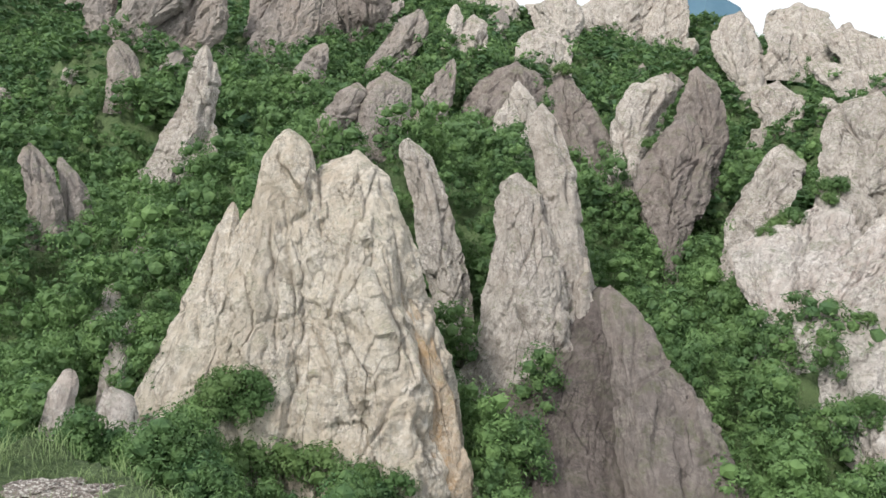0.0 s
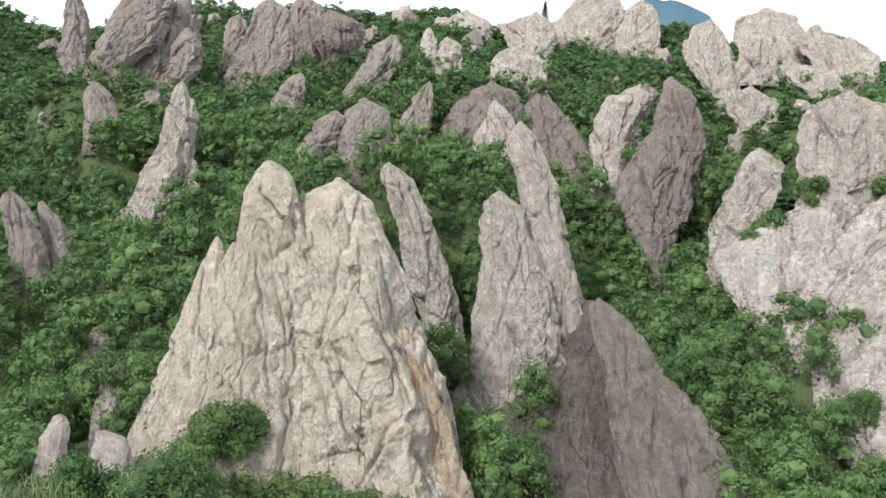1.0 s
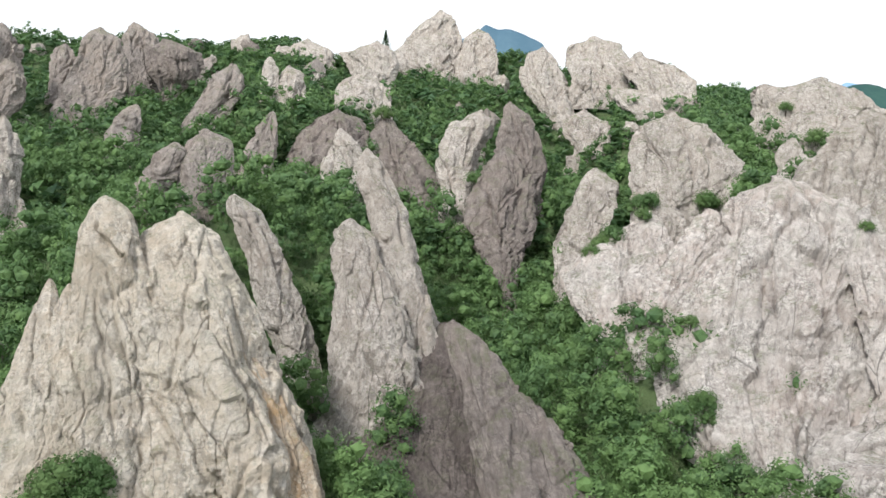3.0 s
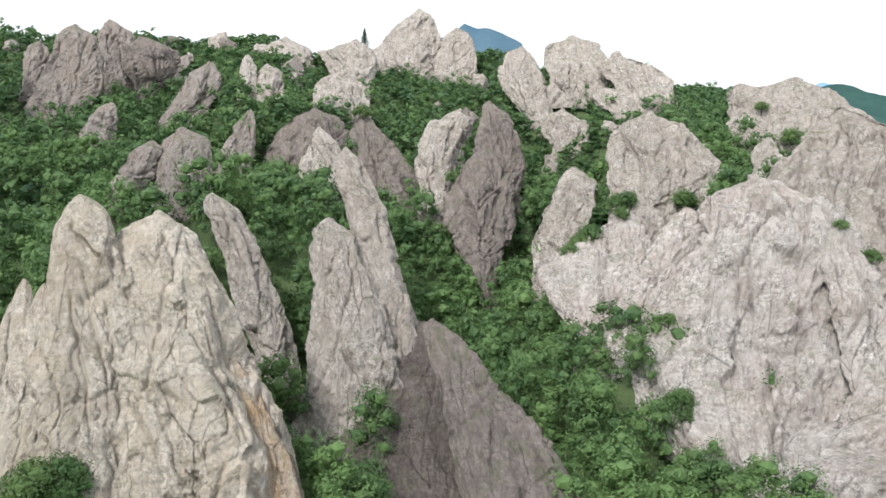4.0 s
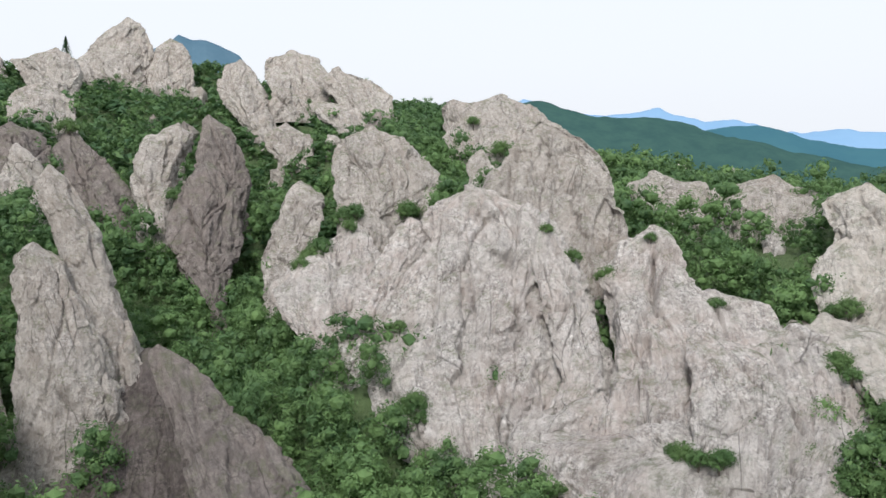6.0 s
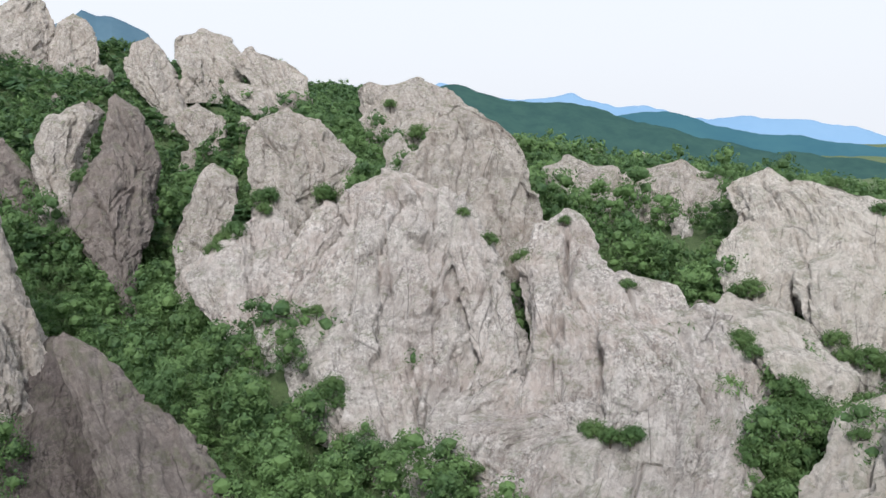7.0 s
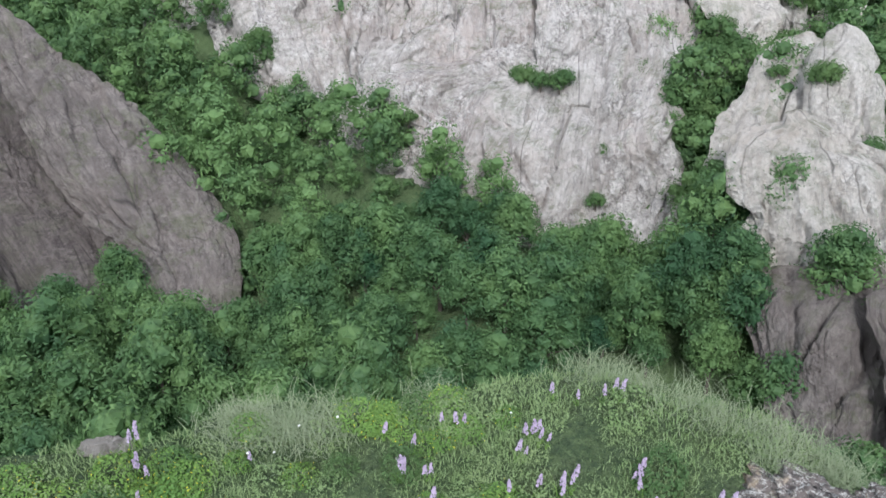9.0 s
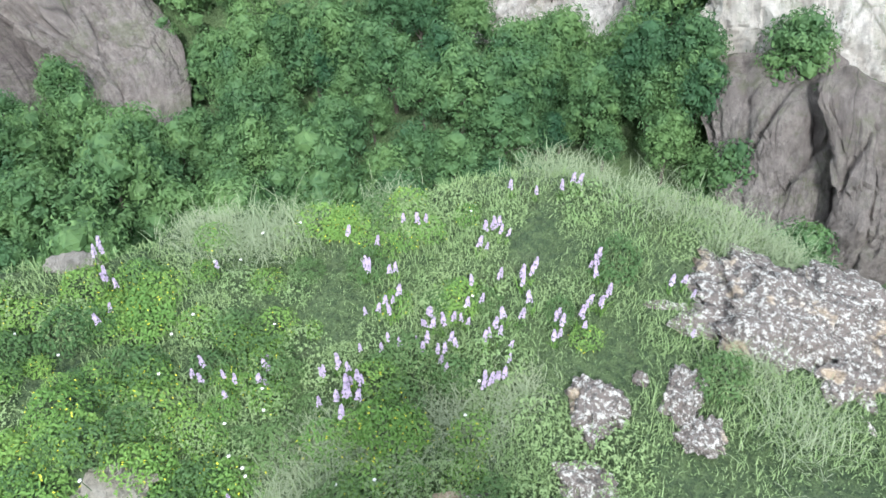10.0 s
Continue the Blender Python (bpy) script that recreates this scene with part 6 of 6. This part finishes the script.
FLOWER_CLUMPS = [
    (1.38, 5.31, 3), (1.48, 5.31, 1), (1.27, 4.99, 2), (1.32, 4.86, 2), (1.09, 4.65, 2), (1.99, 4.48, 1), (2.94, 3.82, 2), (2.80, 3.56, 5), (2.88, 3.48, 2), (3.30, 3.51, 3), (2.67, 3.19, 5), (2.68, 3.11, 2), (3.36, 3.13, 2), (3.59, 3.04, 4), (3.68, 3.00, 2), (4.11, 3.17, 2), (4.39, 2.85, 3), (3.06, 2.77, 4), (3.26, 2.65, 3), (3.43, 2.57, 2), (3.53, 2.57, 1), (2.76, 2.80, 5), (2.76, 2.72, 2), (2.97, 2.66, 2), (3.85, 2.14, 3), (3.78, 2.17, 1), (1.77, 3.45, 4), (1.47, 3.64, 4), (1.52, 3.45, 3), (1.35, 3.71, 1), (1.96, 3.09, 3), (2.04, 3.04, 2), (2.15, 2.97, 1), (2.37, 2.93, 3), (2.57, 2.73, 2), (2.53, 2.60, 3), (2.61, 2.51, 2), (2.91, 2.43, 3), (2.94, 2.36, 4), (3.22, 2.27, 2), (3.39, 2.21, 2), (3.20, 2.07, 3), (3.55, 2.02, 4), (3.43, 1.95, 3), (3.53, 1.74, 1), (1.93, 2.85, 5), (2.00, 2.81, 3), (1.81, 2.74, 3), (1.92, 2.66, 2), (2.61, 2.21, 2), (2.73, 2.16, 4), (2.71, 2.07, 2), (4.01, 1.62, 3), (3.89, 1.21, 1), (0.87, 2.74, 2), (1.74, 2.88, 1)
]


# ---- the grassy ledge below the viewer ----
# rocks in the turf: place, half sizes, turn, seed, label, material
OUTCROPS = [
    ((4.40, 0.97, -3.02), (0.73, 0.53, 0.20), -84, 1, "broad grey rock slab crusted with white lichen", LICHEN),
    ((4.94, 0.79, -3.02), (0.38, 0.35, 0.14), -91, 2, "grey rock crusted with white lichen in the turf", LICHEN),
    ((4.15, 0.44, -3.02), (0.12, 0.19, 0.09), -92, 4, "grey rock crusted with white lichen in the turf", LICHEN),
    ((2.93, 1.46, -3.02), (0.20, 0.24, 0.09), -39, 5, "grey rock crusted with white lichen in the turf", LICHEN),
    ((3.35, 1.11, -3.02), (0.13, 0.21, 0.08), -65, 6, "grey rock crusted with white lichen in the turf", LICHEN),
    ((3.16, 0.86, -3.02), (0.14, 0.16, 0.08), -124, 7, "grey rock crusted with white lichen in the turf", LICHEN),
    ((2.51, 1.18, -3.02), (0.22, 0.13, 0.07), -58, 9, "grey rock crusted with white lichen in the turf", LICHEN),
    ((3.33, 1.41, -3.02), (0.05, 0.06, 0.04), -25, 10, "grey rock crusted with white lichen in the turf", LICHEN),
    ((1.88, 1.71, -3.02), (0.17, 0.06, 0.05), -42, 14, "grey rock crusted with white lichen in the turf", LICHEN),
    ((0.31, 3.32, -3.02), (0.34, 0.17, 0.03), -39, 8, "bare tan rock showing at the edge of the turf", ROCK_CREAM),
    ((1.20, 5.43, -3.02), (0.19, 0.09, 0.07), -25, 16, "pale rock at the rim of the ledge", ROCK_FAR),
    ((-4.24, 8.51, -3.20), (0.43, 0.23, 0.08), 26, 11, "grey rock crusted with white lichen in the turf", LICHEN),
    ((-21.62, 59.79, -31.97), (2.66, 1.89, 0.60), 20, 12, "grey rock crusted with white lichen in the turf", LICHEN),
    ((-3.80, 8.51, -3.19), (0.43, 0.18, 0.06), 24, 13, "grey rock crusted with white lichen in the turf", LICHEN),
]


def on_outcrop(x, y):
    """Whether places lie on a bare rock of the ledge."""
    hit = np.zeros(len(x), bool)
    for place, size, turn, *rest in OUTCROPS:
        a = radians(turn)
        u, v = x - place[0], y - place[1]
        hit |= ((u * math.cos(a) + v * math.sin(a)) / size[0]) ** 2 + ((v * math.cos(a) - u * math.sin(a)) / size[1]) ** 2 < 0.8
    return hit


def on_ledge(az, r):
    x, y = r * np.sin(np.radians(az)), r * np.cos(np.radians(az))
    return x, y, ground_z(x, y)


def blades(rng, x, y, z, length, width, lean):
    """Bent grass blades, two quads each."""
    n = len(x)
    a = rng.uniform(0, 2 * np.pi, n)
    d = np.stack([np.cos(a), np.sin(a), 0 * a], 1)
    side = np.stack([-np.sin(a), np.cos(a), 0 * a], 1) * (width * rng.uniform(0.6, 1.2, n))[:, None]
    p = np.stack([x, y, z - 0.01], 1)
    h = (length * rng.uniform(0.4, 1.25, n))[:, None]
    k = (lean * rng.uniform(0.2, 1.2, n))[:, None]
    up = np.array([0, 0, 1.0])
    m = p + up * h * 0.6 + d * h * k * 0.35
    t = p + up * h * 0.92 + d * h * k
    v = np.stack([p - side, p + side, m + side * 0.8, m - side * 0.8, t + side * 0.15, t - side * 0.15], 1).reshape(-1, 3)
    b = np.arange(n)[:, None] * 6
    f = np.concatenate([b + [0, 1, 2, 3], b + [3, 2, 4, 5]])
    return v, f


def build_grass():
    rng = np.random.default_rng(21)
    pieces = []
    for az0, az1, r0, r1, count, length in ((-8, 104, 1.6, 6.2, 105000, 0.05), (-46, -8, 4.0, 12.5, 26000, 0.18)):
        az = rng.uniform(az0, az1, count)
        r = np.sqrt(rng.uniform(r0**2, r1**2, count))
        ok = r < ledge_edge(az) + 0.35
        az, r = az[ok], r[ok]
        x, y, z = on_ledge(az, r)
        patch = fbm(np.stack([x, y, 0 * x], 1) / 0.55, 3, 77)
        keep = (patch > rng.uniform(-1.2, 0.6, len(x))) & ~on_outcrop(x, y)
        x, y, z, patch = x[keep], y[keep], z[keep], patch[keep]
        pieces.append(blades(rng, x, y, z, length * (1 + 0.5 * patch), 0.004, 1.1))
    v, f = joined(pieces)
    tagged(new("grass", mesh_of("grass", v, f, GRASS)), "long green meadow grass covering the ledge", "grass", kind="stuff")


def herb_mesh(seed, width, height, count, size, material):
    rng = np.random.default_rng(seed)
    d = rng.normal(size=(count, 3))
    d[:, 2] = np.abs(d[:, 2])
    d /= np.linalg.norm(d, axis=1, keepdims=True)
    p = d * rng.uniform(0.55, 1.0, count)[:, None] ** 0.5 * np.array([width / 2, width / 2, height])
    p *= 1 + 0.25 * fbm(p * 5 + seed, 2, seed)[:, None]
    nrm = d + 0.7 * rng.normal(size=(count, 3)) + (0, 0, 0.5)
    nrm /= np.linalg.norm(nrm, axis=1, keepdims=True)
    t1 = np.cross(nrm, rng.normal(size=(count, 3)))
    t1 /= np.linalg.norm(t1, axis=1, keepdims=True)
    t2 = np.cross(nrm, t1)
    s = size * rng.uniform(0.6, 1.3, count)[:, None]
    q = np.stack([p - t1 * s * 0.7, p - t2 * s * 0.35 + nrm * s * 0.1, p + t1 * s * 0.7, p + t2 * s * 0.35 + nrm * s * 0.1], 1)
    return mesh_of("foliage", q.reshape(-1, 3), np.arange(4 * count).reshape(-1, 4), material, smooth=False)


def herb(name, seed, width, height, count, size, material, label, bloom=None):
    ob = tagged(new(name), label, "plant", "plants on the ledge")
    leaf = new("foliage", herb_mesh(seed, width, height, count, size, material))
    leaf.parent = ob
    rng = np.random.default_rng(seed + 1)
    a = rng.uniform(0, 6.28)
    stem = new("stem", mesh_of("stem", *tube([(0, 0, -0.05), (math.cos(a) * width * 0.05, math.sin(a) * width * 0.05, height * 0.45), (0, 0, height * 0.8)], (0.006, 0.004, 0.002), 4), STEM))
    stem.parent = ob
    if bloom:
        b = new("blossom", herb_mesh(seed + 5, width * 1.02, height * 1.08, 30, 0.014, bloom))
        b.parent = ob
    return ob


def build_herbs():
    rng = np.random.default_rng(31)
    kinds = [herb("herb_clump", 41, 0.50, 0.20, 760, 0.022, HERB, "leafy green herb clump with tiny yellow flowers", YELLOW_PETAL),
             herb("herb_clump", 43, 0.45, 0.24, 700, 0.021, LEAF_BUSH, "dense dark green herb clump on the ledge"),
             herb("herb_clump", 45, 0.40, 0.15, 560, 0.020, HERB, "low yellow-green herb clump in the grass", YELLOW_PETAL),
             herb("herb_clump", 47, 0.50, 0.16, 560, 0.020, GRASS, "pale grey-green herb clump in the grass")]
    first = set()
    # thick on the side towards the ravine head, thin towards the bare rock
    for n in range(300):
        u = rng.uniform(0, 1) ** 1.3
        az = -6 + 84 * u
        r = rng.uniform(2.5, 5.4)
        if az > 52 and rng.uniform() < 0.6:
            continue
        k = int(rng.choice(4, p=(0.34, 0.26, 0.22, 0.18) if az < 42 else (0.05, 0.2, 0.15, 0.6)))
        x, y, z = (float(c[0]) for c in on_ledge(np.array([az]), np.array([min(r, float(ledge_edge(az)) - 0.1)])))
        if on_outcrop(np.array([x]), np.array([y]))[0]:
            continue
        m = pose(x, y, z, 0, 0, rng.uniform(0, 360))
        s = rng.uniform(0.5, 1.1)
        if k in first:
            ob = copy_thing(kinds[k], m)
        else:
            ob = kinds[k]
            ob.matrix_basis = m
            first.add(k)
        ob.scale = (s, s, s * rng.uniform(0.7, 1.1))


def feather_tuft(seed):
    rng = np.random.default_rng(seed)
    n = 420
    x, y = rng.normal(0, 0.12, n), rng.normal(0, 0.12, n)
    v, f = blades(rng, x, y, 0 * x, np.full(n, 0.10), 0.0025, 1.7)
    return tagged(new("grass_tuft", mesh_of("grass_tuft", v, f, FEATHER)), "pale silvery feather grass tuft at the ledge's rim", "grass", "feather grass tufts")


# x, y of the tufts
TUFTS = [(2.14, 5.09), (2.34, 4.98), (2.52, 4.83), (2.58, 4.52), (2.31, 4.77), (2.13, 4.91), (2.45, 4.58), (2.76, 4.47), (3.42, 3.94), (4.52, 3.27), (4.65, 3.07), (4.71, 2.81), (4.98, 1.99), (5.09, 1.79), (5.17, 1.59), (5.21, 1.41), (5.15, 1.28), (4.89, 1.47), (4.81, 1.72), (4.80, 2.19), (4.72, 2.41), (1.52, 2.74), (1.62, 2.53), (1.72, 2.31), (1.36, 2.66), (2.15, 2.24), (2.34, 2.11), (1.74, 2.12), (2.58, 1.93), (1.39, 2.36), (1.12, 2.57), (2.26, 1.83), (2.79, 1.91), (3.85, 0.86), (3.68, 0.47)]


def build_tufts():
    rng = np.random.default_rng(51)
    base = None
    for x, y in TUFTS:
        z = float(ground_z(x, y)[0])
        m = pose(x, y, z, 0, 0, rng.uniform(0, 360))
        if base is None:
            base = feather_tuft(3)
            base.matrix_basis = m
            ob = base
        else:
            ob = copy_thing(base, m)
        s = rng.uniform(0.7, 1.3)
        ob.scale = (s, s, s)


def flower_spike(seed):
    """A lilac-white spike of small blossoms on a thin leafy stem."""
    rng = np.random.default_rng(seed)
    ob = tagged(new("flower_spike"), "lilac-white wild flower spike in the grass", "flower", "flower spikes on the ledge")
    h = 0.34
    stem = new("stem", mesh_of("stem", *tube([(0, 0, -0.05), (0.01, 0, h * 0.5), (0, 0.01, h)], (0.004, 0.003, 0.002), 5), STEM))
    stem.parent = ob
    n = 46
    t = rng.uniform(0, 1, n)
    a = rng.uniform(0, 6.28, n)
    w = 0.024 * (1 - t * 0.75)
    p = np.stack([np.cos(a) * w, np.sin(a) * w, h * (0.58 + 0.42 * t)], 1)
    d = np.stack([np.cos(a), np.sin(a), 0.5 + 0 * a], 1) + 0.4 * rng.normal(size=(n, 3))
    d /= np.linalg.norm(d, axis=1, keepdims=True)
    t1 = np.cross(d, (0, 0, 1.0))
    t1 /= np.linalg.norm(t1, axis=1, keepdims=True)
    t2 = np.cross(d, t1)
    s = 0.017 * rng.uniform(0.7, 1.2, n)[:, None]
    q = np.stack([p - t1 * s, p - t2 * s + d * s * .6, p + t1 * s, p + t2 * s + d * s * .6], 1).reshape(-1, 3)
    head = new("flower_head", mesh_of("flower_head", q, np.arange(4 * n).reshape(-1, 4), PETAL, smooth=False))
    head.parent = ob
    x = rng.normal(0, 0.012, 9)
    v, f = blades(rng, x, x[::-1], 0 * x, np.full(9, 0.16), 0.007, 0.7)
    leaves = new("leaf_tuft", mesh_of("leaf_tuft", v, f, HERB))
    leaves.parent = ob
    return ob


def build_flowers():
    rng = np.random.default_rng(61)
    base = flower_spike(7)
    used = False
    # clumps of spikes: x, y, how many
    for cx, cy, count in FLOWER_CLUMPS:
        for k in range(count):
            x, y = cx + rng.normal(0, 0.07), cy + rng.normal(0, 0.07)
            z = float(ground_z(x, y)[0])
            m = pose(x, y, z, rng.uniform(-9, 9), rng.uniform(-9, 9), rng.uniform(0, 360))
            ob = copy_thing(base, m) if used else base
            if not used:
                base.matrix_basis = m
                used = True
            s = rng.uniform(0.45, 0.75)
            ob.scale = (s, s, s)


def build_daisies():
    rng = np.random.default_rng(71)
    base = None
    for n in range(26):
        az, r = rng.uniform(4, 50), rng.uniform(2.6, 5.3)
        x, y, z = (float(c[0]) for c in on_ledge(np.array([az]), np.array([r])))
        m = pose(x, y, z, rng.uniform(-12, 12), rng.uniform(-12, 12), 0)
        if base is None:
            base = tagged(new("white_flower"), "small white daisy-like flower on a thin stem", "flower", "white flowers on the ledge")
            st = new("stem", mesh_of("stem", *tube([(0, 0, -0.05), (0, 0.01, 0.1), (0, 0, 0.20)], (0.003, 0.003, 0.002), 5), STEM))
            st.parent = base
            t = np.linspace(0, 2 * np.pi, 12, endpoint=False)
            rr = np.where(np.arange(12) % 2, 0.015, 0.008)
            v = np.concatenate([[(0, 0, 0.205)], np.stack([np.cos(t) * rr, np.sin(t) * rr, 0.20 + 0 * t], 1)])
            f = [[0, 1 + k, 1 + (k + 1) % 12] for k in range(12)]
            fl = new("flower_head", mesh_of("flower_head", v, f, WHITE_PETAL, smooth=False))
            fl.parent = base
            base.matrix_basis = m
        else:
            copy_thing(base, m)


def outcrop(place, size, turn, seed, label, material=LICHEN):
    """A low lichen-covered rock showing through the turf."""
    v, f = ico(5)
    q = v * np.array(size) + seed * 7.7
    sq = np.sign(v) * np.abs(v) ** 0.8
    d = 1 + 0.28 * fbm(v * 1.3 + seed * 5.1, 3, seed) + 0.14 * fbm(v * 5 + seed, 3, seed + 4)
    val, gap, lean = cells(q * 8.5, seed + 9)
    d += 0.08 * val + 0.10 * lean - 0.10 * np.clip(1 - gap / 0.18, 0, 1)
    ob = new("lichen_rock", mesh_of("lichen_rock", sq * d[:, None] * np.array(size), f, material, grain=q))
    z = float(ground_z(place[0], place[1])[0]) + 0.2 * size[2]
    ob.matrix_basis = pose(place[0], place[1], z, 0, 0, turn)
    return tagged(ob, label, "rock", "rocks in the turf")


build_grass()
build_herbs()
build_tufts()
build_flowers()
build_daisies()
for row in OUTCROPS:
    outcrop(*row)
